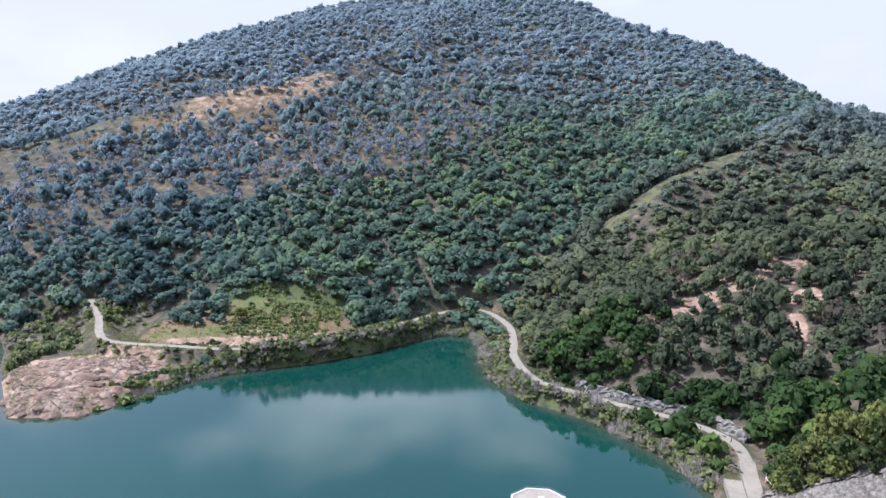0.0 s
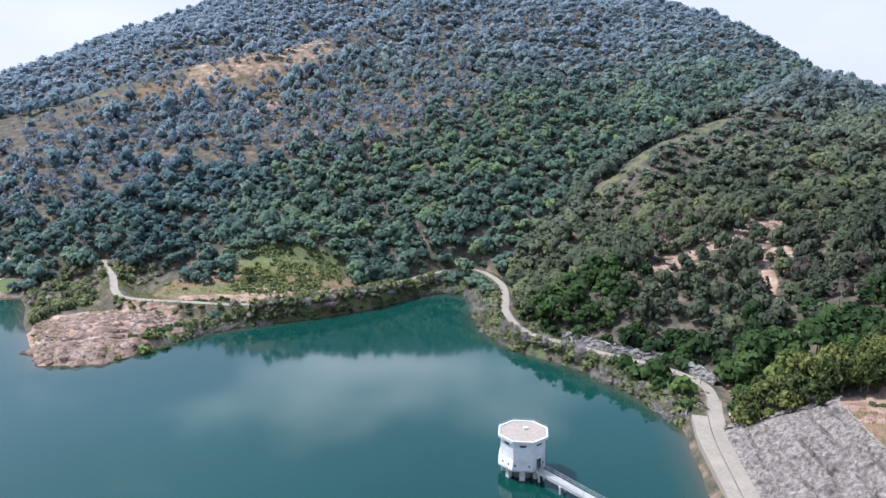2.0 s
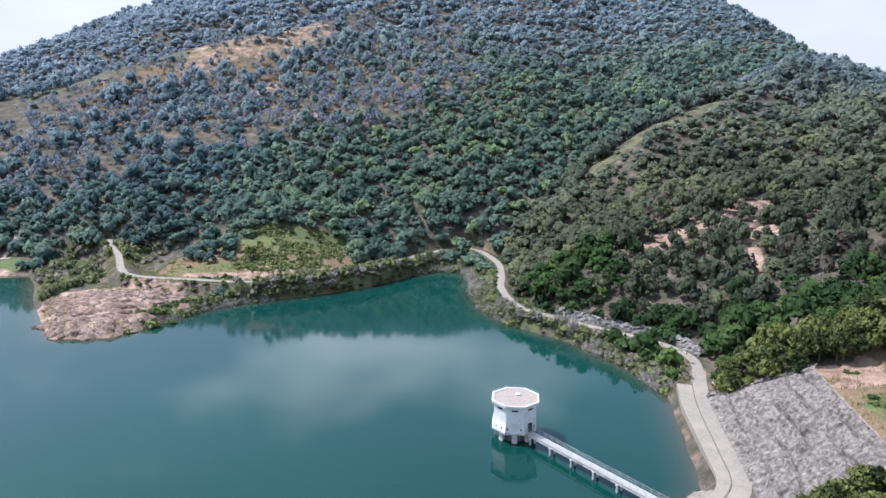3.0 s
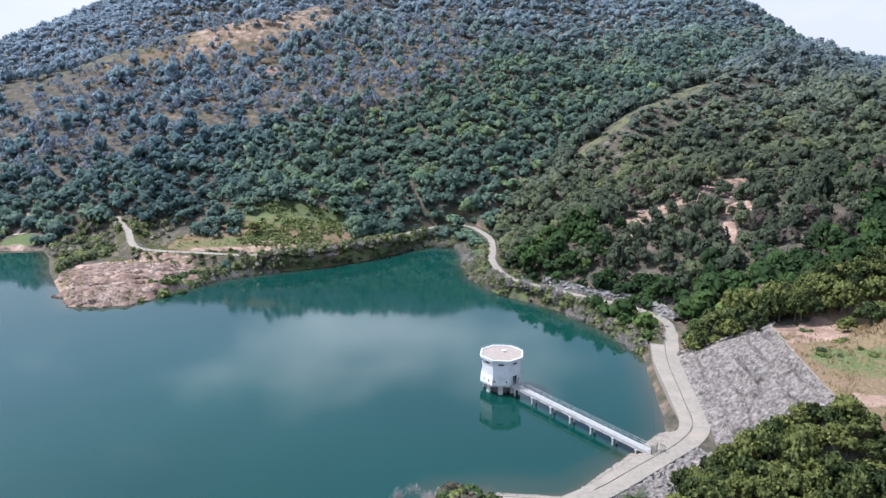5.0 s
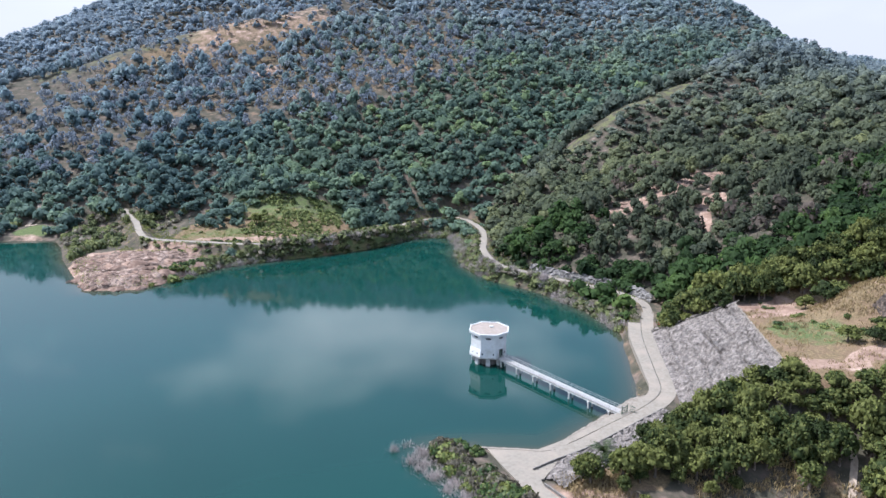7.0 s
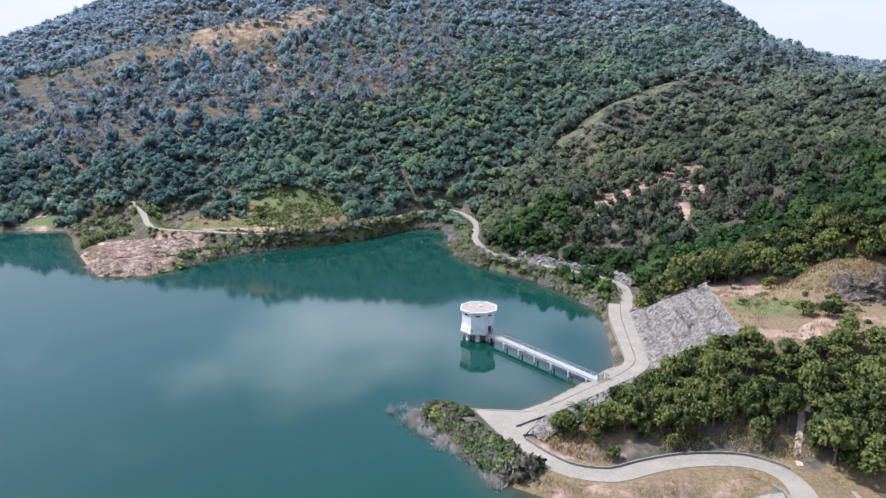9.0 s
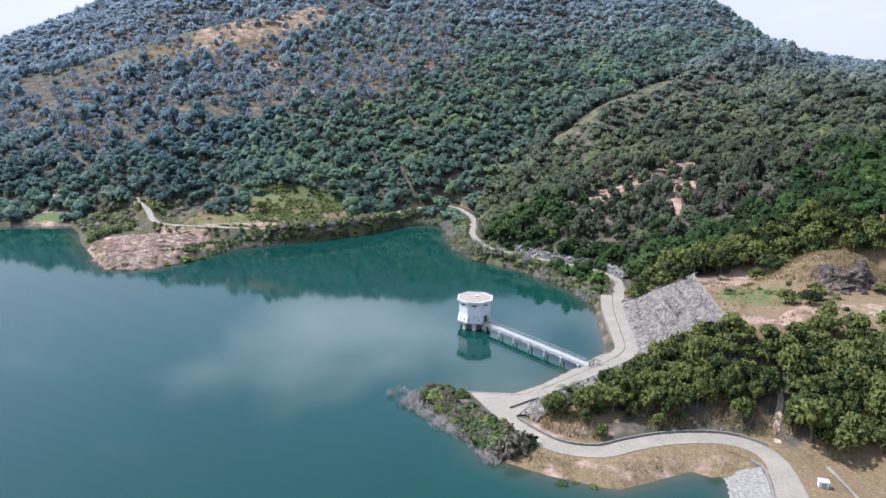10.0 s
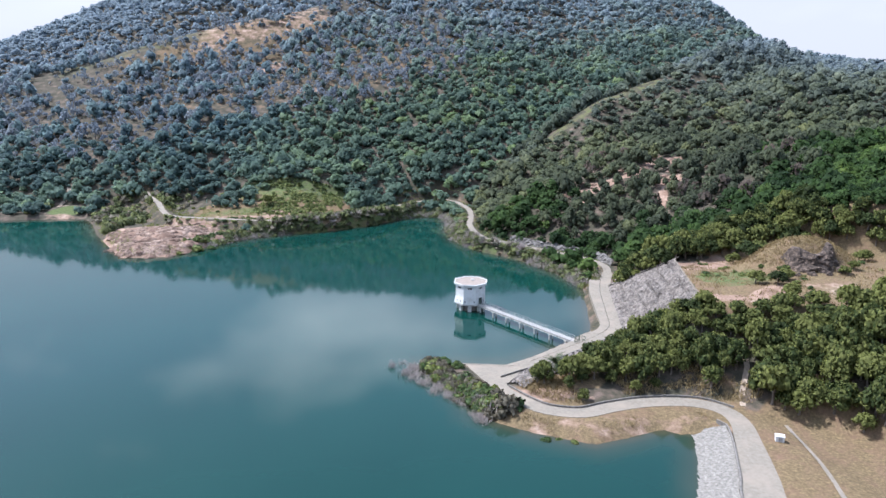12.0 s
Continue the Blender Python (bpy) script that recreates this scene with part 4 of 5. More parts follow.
def strata_material():
    """Brown granite in layers: dark crevices, ochre stains and pale worn faces."""
    mat, n, l, b = node_material("layered_rock", 0.95, 0.15)
    fine, mid, band = noise_node(n, l, 1.3, 9, 0.75), noise_node(n, l, 0.16, 6, 0.65), noise_node(n, l, 0.5, 7, 0.7, stretch=(0.4, 1.3, 1.6))
    col = ramp_node(n, l, band, [(0.36, (0.045, 0.032, 0.026)), (0.46, (0.12, 0.084, 0.066)), (0.55, (0.215, 0.15, 0.118)), (0.67, (0.4, 0.325, 0.275))])
    col = mix_node(n, l, ramp_node(n, l, mid, [(0.5, (0, 0, 0)), (0.64, (0.75, 0.75, 0.75))]), col, (0.4, 0.3, 0.24))
    col = mix_node(n, l, ramp_node(n, l, fine, [(0.36, (0.8, 0.8, 0.8)), (0.47, (0, 0, 0))]), col, (0.055, 0.038, 0.03))
    col = mix_node(n, l, ramp_node(n, l, noise_node(n, l, 0.28, 5), [(0.6, (0, 0, 0)), (0.7, (0.6, 0.6, 0.6))]), col, (0.1, 0.1, 0.045))
    l.new(col, b.inputs["Base Color"])
    bump_node(n, l, b, fine, 0.9, 0.4)
    return mat


def bare_point():
    """The worn rock of the point: tilted layers with broken ledges."""
    gx, gy = np.arange(-164, -94, 0.55), np.arange(100, 166, 0.55)
    px, py = np.meshgrid(gx, gy)
    shore = -signed(px, py, LAKE)
    road = seg_field(px, py, ROAD_FAR)[0]
    v = (py * 0.92 + px * 0.25) / 2.6 + fbm(px, py, 16) * 5.0
    ledge = (v - np.floor(v)) ** 1.6
    crag = 1 - np.abs(2 * fbm(px, py, 5, 5)) * 2
    up = 0.9 * ledge * (0.4 + smooth(-0.15, 0.15, fbm(px + 9, py, 12))) + 0.9 * (crag - 0.7) + 1.1 * fbm(px, py, 2.2, 3)
    on = smooth(-0.4, 2.0, shore) * smooth(2.6, 5.5, road) * smooth(1.12, 0.86, ellipse(px, py, -129, 129, 31, 31) + fbm(px + 5, py, 13) * 0.9)
    pz = land(px, py) - 0.5 + on * (0.6 + 0.75 * up)
    nx, ny = len(gx), len(gy)
    i = np.arange(nx * ny).reshape(ny, nx)
    faces = np.stack([i[:-1, :-1], i[:-1, 1:], i[1:, 1:], i[1:, :-1]], -1).reshape(-1, 4)
    keep = (on.ravel()[faces] > 0.03).any(axis=1)
    me = mesh_from("rock_point", np.stack([px, py, pz], -1).reshape(-1, 3), faces[keep], strata_material())
    tagged(new("rock_point", me), "bare brown and pinkish layered rock point at the lake", "rock", kind="structure")


bare_point()


def rock_outcrop():
    """A dark broken cliff under the grassy mound."""
    n, m = 90, 30
    s, v = np.linspace(0, 1, n)[:, None], np.linspace(0, 1, m)[None]
    x = 102.5 + 17 * s + 0 * v
    y = 10.2 + 14 * (s - 0.45) ** 2 + (5.4 + 1.2 * np.sin(9 * s)) * v
    z = land(x, y - 2.0 * v) * (1 - v) + (land(x, y) + 1.0) * v - 0.6 + 3.2 * np.sin(math.pi * np.clip(v * 0.75, 0, 1)) * smooth(0, 0.2, s) * smooth(1, 0.8, s)
    crag = (1 - np.abs(fbm(x * 1.0, y + z, 4.5, 4)) * 5) + 1.6 * fbm(x + 40, z * 1.3, 1.8, 3)
    out = crag * smooth(0, 0.12, s) * smooth(1, 0.88, s) * smooth(1.0, 0.8, v)
    p = np.stack([x + 0.2 * out, y - 0.8 * out, z + 0.35 * out], -1)
    i = np.arange(n * m).reshape(n, m)
    faces = np.stack([i[:-1, :-1], i[1:, :-1], i[1:, 1:], i[:-1, 1:]], -1).reshape(-1, 4)
    tagged(new("rock_outcrop", mesh_from("rock_outcrop", p.reshape(-1, 3), faces, M_DARKROCK)), "dark weathered rock outcrop under dry brush", "rock", kind="structure")


rock_outcrop()
tagged(ribbon("rock_face", ROAD_FAR[18:23], 2.7, 4.6, -0.3, 2.6, M_WHITEROCK, step=0.9, across=6, amp=0.45, seed=3), "pale broken rock face above the lake road", "rock face", kind="structure")


# ---------------------------------------------------------------- woods
M_FOREST = forest_material()
M_OLIVE = leaf_material("olive_leaves", (0.04, 0.054, 0.028), (0.085, 0.104, 0.048), (0.165, 0.185, 0.075), 0.8, gloss=0.2)
M_NEAR = leaf_material("near_leaves", (0.016, 0.024, 0.01), (0.044, 0.062, 0.021), (0.135, 0.148, 0.046), 0.7, own=0.65, gloss=0.12, grain=5.0)
M_BARK = surface("bark", [(0.3, (0.07, 0.055, 0.045)), (0.7, (0.2, 0.17, 0.14))], 6, 0.95, 0.5, 0.03)


def crown_arrays(rng, lobes, leaves, leaf, height=1.0, low=0.25, cores=0, lobe=1.0, jit=0.35, loose=0.3):
    """Leaf sprays over a few uneven lobes, for a crown one metre in radius that starts at the height low.
    Gives corners, faces and the rounded crown's normals, tilted upwards to brighten its sides."""
    verts, faces, normals = [], [], []
    ang = rng.rand() * 6.3
    cs, rs = [], []
    for k in range(lobes):
        a = ang + k * 2.4 + rng.rand() * 0.6
        up = rng.rand()
        out = (0.62 if k else 0.05) * (1 - 0.5 * up) * (0.7 + 0.5 * rng.rand())
        cs.append((out * math.cos(a), out * math.sin(a), low + height * (0.25 + 0.55 * up if k else 0.78)))
        rs.append((0.36 + 0.24 * rng.rand()) * lobe)
    cs, rs = np.array(cs), np.array(rs)
    squat = np.array((1, 1, 0.9 * height))
    if cores:
        cube = np.array([(x, y, z) for x in (-1, 1) for y in (-1, 1) for z in (-1, 1)]) / 1.732
        quads = np.array([(0, 1, 3, 2), (4, 6, 7, 5), (0, 4, 5, 1), (2, 3, 7, 6), (0, 2, 6, 4), (1, 5, 7, 3)])
        for c, r in list(zip(cs, rs))[:cores]:
            turn = np.array(Euler(tuple(rng.rand(3) * 6)).to_matrix())
            faces.append(quads + 8 * len(verts))
            verts.append(c + (cube @ turn.T) * r * 0.94 * squat * (0.85 + 0.3 * rng.rand(8, 1)))
            normals.append(cube @ turn.T + np.array((0, 0, 0.3)))
    base = sum(len(v) for v in verts)
    which = rng.choice(lobes, leaves, p=rs**2 / (rs**2).sum())
    d = rng.randn(leaves, 3)
    d[:, 2] += 0.45
    d /= np.linalg.norm(d, axis=1, keepdims=True)
    p = cs[which] + d * (rs[which] * (1.15 - loose * rng.rand(leaves)))[:, None] * squat
    n = d + jit * rng.randn(leaves, 3)
    n /= np.linalg.norm(n, axis=1, keepdims=True)
    t = np.cross(n, rng.randn(leaves, 3))
    t /= np.linalg.norm(t, axis=1, keepdims=True)
    b = np.cross(n, t)
    size = leaf * (0.6 + 0.8 * rng.rand(leaves, 1))
    q = np.stack([p + t * size, p + b * size * 0.75 + n * size * 0.12, p - t * size * 0.9, p - b * size * 0.8 + n * size * 0.1], 1).reshape(-1, 3)
    # upward tilt in the normals makes the crown's sides look lit
    soft = d * 0.8 + n * jit * 0.9 + np.array((0, 0, 0.5))
    soft /= np.linalg.norm(soft, axis=1, keepdims=True)
    faces.append(base + np.arange(4 * leaves).reshape(-1, 4))
    verts.append(q)
    normals.append(np.repeat(soft, 4, axis=0))
    return np.concatenate(verts), np.concatenate(faces), np.concatenate(normals)


def trunk_arrays(sides, radius, top, lean=(0, 0), rings=3):
    verts, faces = [], []
    for k in range(rings):
        u = k / (rings - 1)
        r = radius * (1 - 0.6 * u) * (1.35 if k == 0 else 1)
        for j in range(sides):
            a = 2 * math.pi * j / sides
            verts.append((lean[0] * u * u + r * math.cos(a), lean[1] * u * u + r * math.sin(a), top * u))
    for k in range(rings - 1):
        for j in range(sides):
            a, b = k * sides + j, k * sides + (j + 1) % sides
            faces.append((a, b, b + sides, a + sides))
    return np.array(verts), np.array(faces)


def woods(name, places, leaf_mat, label, protos, seed, colours=None):
    """One mesh of many trees: places are rows of x, y, z, radius, height, tone; colours one leaf colour a tree."""
    rng = np.random.RandomState(seed)
    pick = rng.randint(len(protos), size=len(places))
    V, F, N, I, T, C, base = [], [], [], [], [], [], 0
    for k, (cv, cf, cn) in enumerate(protos):
        rows = places[pick == k]
        if not len(rows):
            continue
        tv, tf = trunk_arrays(3, 0.05, 0.6, rings=2)
        tn = tv * (1, 1, 0) / np.linalg.norm(tv[:, :2], axis=1, keepdims=True)
        v0, n0 = np.concatenate([cv, tv]), np.concatenate([cn, tn])
        f0 = np.concatenate([cf, tf + len(cv)])
        i0 = np.r_[np.zeros(len(cf), int), np.ones(len(tf), int)]
        a = rng.rand(len(rows)) * 6.283
        ca, sa = np.cos(a)[:, None], np.sin(a)[:, None]
        x, y = v0[:, 0] * ca - v0[:, 1] * sa, v0[:, 0] * sa + v0[:, 1] * ca
        r, h = rows[:, 3:4], rows[:, 4:5]
        w = np.stack([rows[:, 0:1] + x * r, rows[:, 1:2] + y * r, rows[:, 2:3] - 0.3 + v0[:, 2] * h], -1)
        V.append(w.reshape(-1, 3))
        N.append(np.stack([n0[:, 0] * ca - n0[:, 1] * sa, n0[:, 0] * sa + n0[:, 1] * ca, np.broadcast_to(n0[:, 2], x.shape)], -1).reshape(-1, 3))
        F.append((f0[None] + (np.arange(len(rows)) * len(v0))[:, None, None]).reshape(-1, 4) + base)
        I.append(np.tile(i0, len(rows)))
        T.append(np.repeat(rows[:, 5], len(v0)))
        if colours is not None:
            C.append(np.repeat(colours[pick == k], len(v0), axis=0))
        base += w.shape[0] * w.shape[1]
    me = mesh_from(name, np.concatenate(V), np.concatenate(F), leaf_mat, True, np.concatenate(N))
    me.materials.append(M_BARK)
    me.polygons.foreach_set("material_index", np.concatenate(I).astype(np.int32))
    at = me.attributes.new("tone", "FLOAT", "POINT")
    at.data.foreach_set("value", np.concatenate(T).astype(np.float32))
    if colours is not None:
        at = me.color_attributes.new("leaf", "FLOAT_COLOR", "POINT")
        at.data.foreach_set("color", np.c_[np.concatenate(C), np.ones(base)].astype(np.float32).ravel())
    return tagged(new(name, me), label, "forest", kind="stuff")


def free_of(px, py, margin):
    """True where trees may stand: off the water, the roads, the cut slope and the clearings."""
    shore = -signed(px, py, LAKE)
    ok = shore > 3.5
    for line, half in ((ROAD_FAR, 1.5), (ROAD_CREST, 1.8), (ROAD_LOW, 2.2)):
        ok &= seg_field(px, py, line)[0] > half + margin
    ok &= ~inside(px, py, SLOPE) & ~inside(px, py, BARE_TOP)
    ok &= ~((px > 50) & (py < -44) & (signed(px, py, EAST) < 2))
    ok &= ~((py < -34) & (signed(px, py, EAST) < 1.0))
    ok &= ~((px < 30) & (py < 0) & (seg_field(px, py, ROAD_CREST)[0] < 9))
    ragged = fbm(px, py, 16) * 1.1
    ok &= ellipse(px, py, -90, 178, 54, 19, 3) + ragged > 1.0
    ok &= ellipse(px, py, -84, 199, 26, 21) + ragged > 1.0
    ok &= (ellipse(px, py, -125, 128, 32, 34) > 1.0)
    ok &= (ellipse(px, py, -210, 199, 11, 12) > 1.0)
    ok &= ~((px > -192) & (px < -128) & (py < 213))
    ok &= ~((px > -150) & (px < -36) & (seg_field(px, py, ROAD_FAR)[0] < 7))
    return ok


def scatter(x0, x1, y0, y1, cell, seed):
    rng = np.random.RandomState(seed)
    gx, gy = np.meshgrid(np.arange(x0, x1, cell), np.arange(y0, y1, cell))
    gx = gx + (rng.rand(*gx.shape) - 0.5) * cell * 0.95
    gy = gy + (rng.rand(*gy.shape) - 0.5) * cell * 0.95
    return gx.ravel(), gy.ravel(), rng


def in_view(px, py):
    """Ground that the drone can look over, with a margin."""
    return np.abs(px + 5) < 0.645 * (py + 200) + 12


FINE, SMALL, TINY, THIN = [], [], [], []


def grow_protos():
    rng = np.random.RandomState(3)
    FINE.extend(crown_arrays(rng, 10, 120, 0.18, cores=4, lobe=0.8, jit=0.5, loose=0.4) for _ in range(10))
    SMALL.extend(crown_arrays(rng, 6, 56, 0.245, cores=4) for _ in range(10))
    TINY.extend(crown_arrays(rng, 5, 25, 0.3, cores=2) for _ in range(10))
    THIN.extend(crown_arrays(rng, 6, 46, 0.21, 1.0, 0.45, lobe=0.8) for _ in range(10))


# Leaf colours of the kinds of wood, some with painted haze, from their dark to their light trees
LEAVES = {
    "lush": ((0.06, 0.096, 0.08), (0.116, 0.17, 0.126), (0.19, 0.255, 0.115)),
    # foot, high and dry are paler and bluer: distance haze mixed into the leaves
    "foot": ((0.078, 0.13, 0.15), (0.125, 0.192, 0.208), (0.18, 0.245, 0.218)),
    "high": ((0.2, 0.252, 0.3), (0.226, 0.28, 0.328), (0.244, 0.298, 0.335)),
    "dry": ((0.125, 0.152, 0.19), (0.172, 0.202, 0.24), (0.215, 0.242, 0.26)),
    "olive": ((0.05, 0.062, 0.042), (0.1, 0.118, 0.07), (0.175, 0.19, 0.088)),
    "rust": ((0.07, 0.058, 0.05), (0.115, 0.094, 0.078), (0.175, 0.135, 0.1)),
    "close": ((0.022, 0.042, 0.017), (0.055, 0.095, 0.03), (0.15, 0.21, 0.055)),
}


def leaf_colour(kind, tone):
    return np.stack([np.interp(tone, (0.0, 0.45, 0.9), [c[k] for c in LEAVES[kind]]) for k in range(3)], -1)


def plant_woods():
    grow_protos()
    bins = {k: [] for k in ("close", "mid", "far", "thin")}
    for x0, x1, y0, y1, cell, seed in ((-330, 330, 62, 470, 4.6, 1), (-850, 520, 470, 820, 6.7, 2), (-850, 520, 820, 1180, 8.2, 6), (-700, -330, 200, 470, 6.0, 4), (330, 420, 150, 470, 6.0, 5)):
        px, py, r = scatter(x0, x1, y0, y1, cell, seed)
        keep = in_view(px, py) & free_of(px, py, 3.0)
        px, py = px[keep], py[keep]
        count = len(px)
        crest = np.interp(px, [-1200, -600, -360, -240, 0, 210, 290, 400, 700], [850, 915, 905, 905, 930, 800, 760, 720, 760])
        u = (py - 208) / (crest - 208)
        east = signed(px, py, EAST)
        patchy, mid, fine = fbm(px, py, 70), fbm(px + 400, py, 35), fbm(px + 900, py, 17)
        dice, edge = r.rand(count), (r.rand(count) - 0.5)
        bald = seg_field(px, py, RIDGE_PATH)[0]
        spur = seg_field(px, py, SPUR)[0]
        behind = smooth(0, 70, py - np.interp(px, [-420, -300, -122, -40, 60], [330, 396, 490, 640, 900]))
        # the lush wood climbs higher in the valley than at the lake's west side
        line = np.interp(px, [-300, -150, -60, 50, 150, 220, 300], [0.09, 0.11, 0.19, 0.25, 0.32, 0.5, 0.6])
        climb = u - line + patchy * 0.2 + edge * 0.07
        upper = (climb > 0) & (east < 0)
        # the thin dry wood on the middle of the mountain
        dryness = smooth(0.66, 0.36, u + patchy * 0.35 + edge * 0.25) * smooth(110, -30, px + 120 * edge) * smooth(-480, -330, px + 120 * edge) * (1 - 0.8 * behind)
        dry = upper & (dryness > 0.5 + 0.25 * edge)
        burnt = (east > 8) & (ellipse(px, py, 104, 130, 62, 48, 10) + patchy * 1.1 + edge * 0.35 < 1)
        dens = np.where(dry, 0.86 + 1.7 * mid + 0.9 * fine, np.where(burnt, 1.02 + 0.9 * fine, 0.99))
        dens = np.where(((spur < 16) | (seg_field(px, py + 20, SPUR)[0] < 24)) & (py > 350), 0.3 + 0.9 * fine, dens)
        dens = np.where((spur < 34) & (py > 330) & (spur >= 16), dens * 0.75, dens)
        dens = np.where(bald < 6.0 + 7 * fine, 0.08, dens)
        cov = cover(px, py)
        dens = np.where((cov[:, 0] > 0.5) & (spur > 30), dens * 0.2, dens)
        keep = (dice < dens) & (py < crest_line(px)[0] + 15)
        rust = burnt & (r.rand(count) < 0.22 + 1.0 * mid)
        blue = dry & (r.rand(count) < 0.3 + 0.9 * mid)
        close = (east > 0) & ~burnt & (py < 150)
        tone = np.clip(0.22 + 0.34 * r.rand(count) + 0.8 * fine + 0.7 * mid + 0.28 * (r.rand(count) > 0.9), -0.05, 1.0)
        tall = (bald < 20) & (bald > 6) & (py > 235 + 0.55 * (px - 34))
        tone = np.where(tall, tone * 0.4, tone)
        low = (bald < 34) & ~tall & (px > 60)
        tone = tone - 0.16 * smooth(-90, -130, px) * smooth(300, 240, py)
        # leaf colours drift from kind to kind, and towards painted haze with distance
        col = leaf_colour("lush", tone)
        # bluer foot colours stand in for the haze on the west side
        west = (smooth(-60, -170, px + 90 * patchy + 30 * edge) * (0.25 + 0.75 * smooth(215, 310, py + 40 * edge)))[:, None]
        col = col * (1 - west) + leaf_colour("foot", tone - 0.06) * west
        col = np.where((py < 160)[:, None] & (px > -20)[:, None], leaf_colour("close", tone), col)
        hill = leaf_colour("olive", tone)
        for m, kind in ((burnt & ~rust, "olive"), (rust, "rust"), (close, "close")):
            hill[m] = leaf_colour(kind, tone[m] - 0.04 * (kind == "close"))
        scrubby = (low & ~close)[:, None] * 0.4
        hill = hill * (1 - scrubby) + scrubby * leaf_colour("olive", tone + 0.3)
        valley = (smooth(235, 330, py) * smooth(170, 60, px) * 0.6)[:, None]
        hill = hill * (1 - valley) + leaf_colour("lush", tone) * valley
        col = np.where((east > 0)[:, None], hill, col)
        # share of painted haze: grows with distance and height, more behind the spur
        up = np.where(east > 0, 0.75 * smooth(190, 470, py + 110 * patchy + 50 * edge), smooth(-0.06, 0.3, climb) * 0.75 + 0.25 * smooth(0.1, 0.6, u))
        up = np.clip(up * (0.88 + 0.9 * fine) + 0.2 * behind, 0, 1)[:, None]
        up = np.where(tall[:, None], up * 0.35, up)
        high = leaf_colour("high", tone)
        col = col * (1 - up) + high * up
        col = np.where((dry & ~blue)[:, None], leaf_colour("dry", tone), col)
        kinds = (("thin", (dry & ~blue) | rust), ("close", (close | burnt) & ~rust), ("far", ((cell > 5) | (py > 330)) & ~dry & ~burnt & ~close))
        rest = np.ones(count, bool)
        for key, m in kinds + (("mid", rest),):
            m = m & rest & keep
            rest &= ~m
            n = m.sum()
            base = np.select([dry[m] & ~blue[m], burnt[m], close[m], east[m] > 0], [2.8, 3.4, 4.0, 3.5], 3.5)
            rad = base * (0.55 + 0.95 * r.rand(n) ** 1.8) * (1.55 if cell > 8 else 1.3 if cell > 5 else 1.02)
            hgt = rad * (0.74 + 0.55 * r.rand(n) ** 1.5) * np.where(dry[m] | burnt[m], 1.3, 1) * (0.82 if cell > 5 else 1)
            rad, hgt = np.where(tall[m], rad * 1.15, rad), np.where(tall[m], hgt * 1.5, hgt)
            rad, hgt = np.where(low[m], rad * 0.88, rad), np.where(low[m], hgt * 0.7, hgt)
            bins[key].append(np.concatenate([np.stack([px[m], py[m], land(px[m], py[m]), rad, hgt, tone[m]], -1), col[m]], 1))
    for key, label, protos in (("mid", "dense lush green broadleaf woods above the lake", SMALL), ("far", "dense forest on the upper mountain, leaves tinted with distance haze", TINY),
                               ("thin", "sparse dry trees on the slopes, rusty or grey-green with painted haze", THIN), ("close", "mixed green trees above the lake road", FINE)):
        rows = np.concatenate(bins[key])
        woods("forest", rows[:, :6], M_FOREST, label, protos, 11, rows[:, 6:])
    return {k: sum(len(b) for b in v) for k, v in bins.items()}


print("trees", plant_woods())


# ---------------------------------------------------------------- single trees and shrubs
M_DEAD = surface("bleached_twigs", [(0.3, (0.26, 0.22, 0.2)), (0.7, (0.5, 0.44, 0.41))], 3, 0.95, 0.0, each=0.15)
M_BUSH = leaf_material("bush_leaves", (0.02, 0.04, 0.014), (0.06, 0.1, 0.03), (0.19, 0.21, 0.06), own=0.55, grain=3.5)
M_SCRUB = leaf_material("scrub_leaves", (0.04, 0.036, 0.026), (0.095, 0.084, 0.06), (0.17, 0.152, 0.11), own=0.5, grain=3.5)
M_GLADE = leaf_material("glade_leaves", (0.04, 0.06, 0.02), (0.11, 0.14, 0.045), (0.2, 0.225, 0.08), 0.8)
M_PALM = leaf_material("palm_leaves", (0.02, 0.035, 0.014), (0.05, 0.075, 0.028), (0.12, 0.14, 0.05))
M_STRAW = surface("dry_grass_blades", [(0.3, (0.15, 0.11, 0.05)), (0.7, (0.31, 0.235, 0.12))], 0.5, 0.95, 0.0)


def toned(me, value):
    at = me.attributes.new("tone", "FLOAT", "POINT")
    at.data.foreach_set("value", np.full(len(me.vertices), value, np.float32))
    return me


def tree_proto(seed):
    rng = np.random.RandomState(seed)
    cv, cf, cn = crown_arrays(rng, 30, 760, 0.088, 1.0, 0.4, cores=10, lobe=0.52, jit=0.7, loose=0.55)
    crown = toned(mesh_from("crown", cv, cf, M_NEAR, True, cn), 0.0 + 0.3 * rng.rand())
    tv, tf = trunk_arrays(7, 0.07, 0.95, (rng.randn() * 0.1, rng.randn() * 0.1), 4)
    V, F = [tv], [tf]
    base = len(tv)
    for k in range(4):
        a = k * 1.6 + rng.rand()
        lv, lf = trunk_arrays(5, 0.03, 0.55, (0, 0), 3)
        m = np.array(Matrix.Translation((0, 0, 0.4 + 0.1 * k)) @ Euler((0.7 + 0.2 * rng.rand(), 0, a)).to_matrix().to_4x4())
        V.append(lv @ m[:3, :3].T + m[:3, 3])
        F.append(lf + base)
        base += len(lv)
    trunk = mesh_from("trunk", np.concatenate(V), np.concatenate(F), M_BARK)
    root = tagged(new("tree"), "bushy green broadleaf tree on the lakeside slope", "tree", "trees on the near slope")
    part_of("trunk", trunk, root)
    part_of("crown", crown, root)
    return root


def ground_at(x, y):
    return float(land(np.array([float(x)]), np.array([float(y)]))[0])


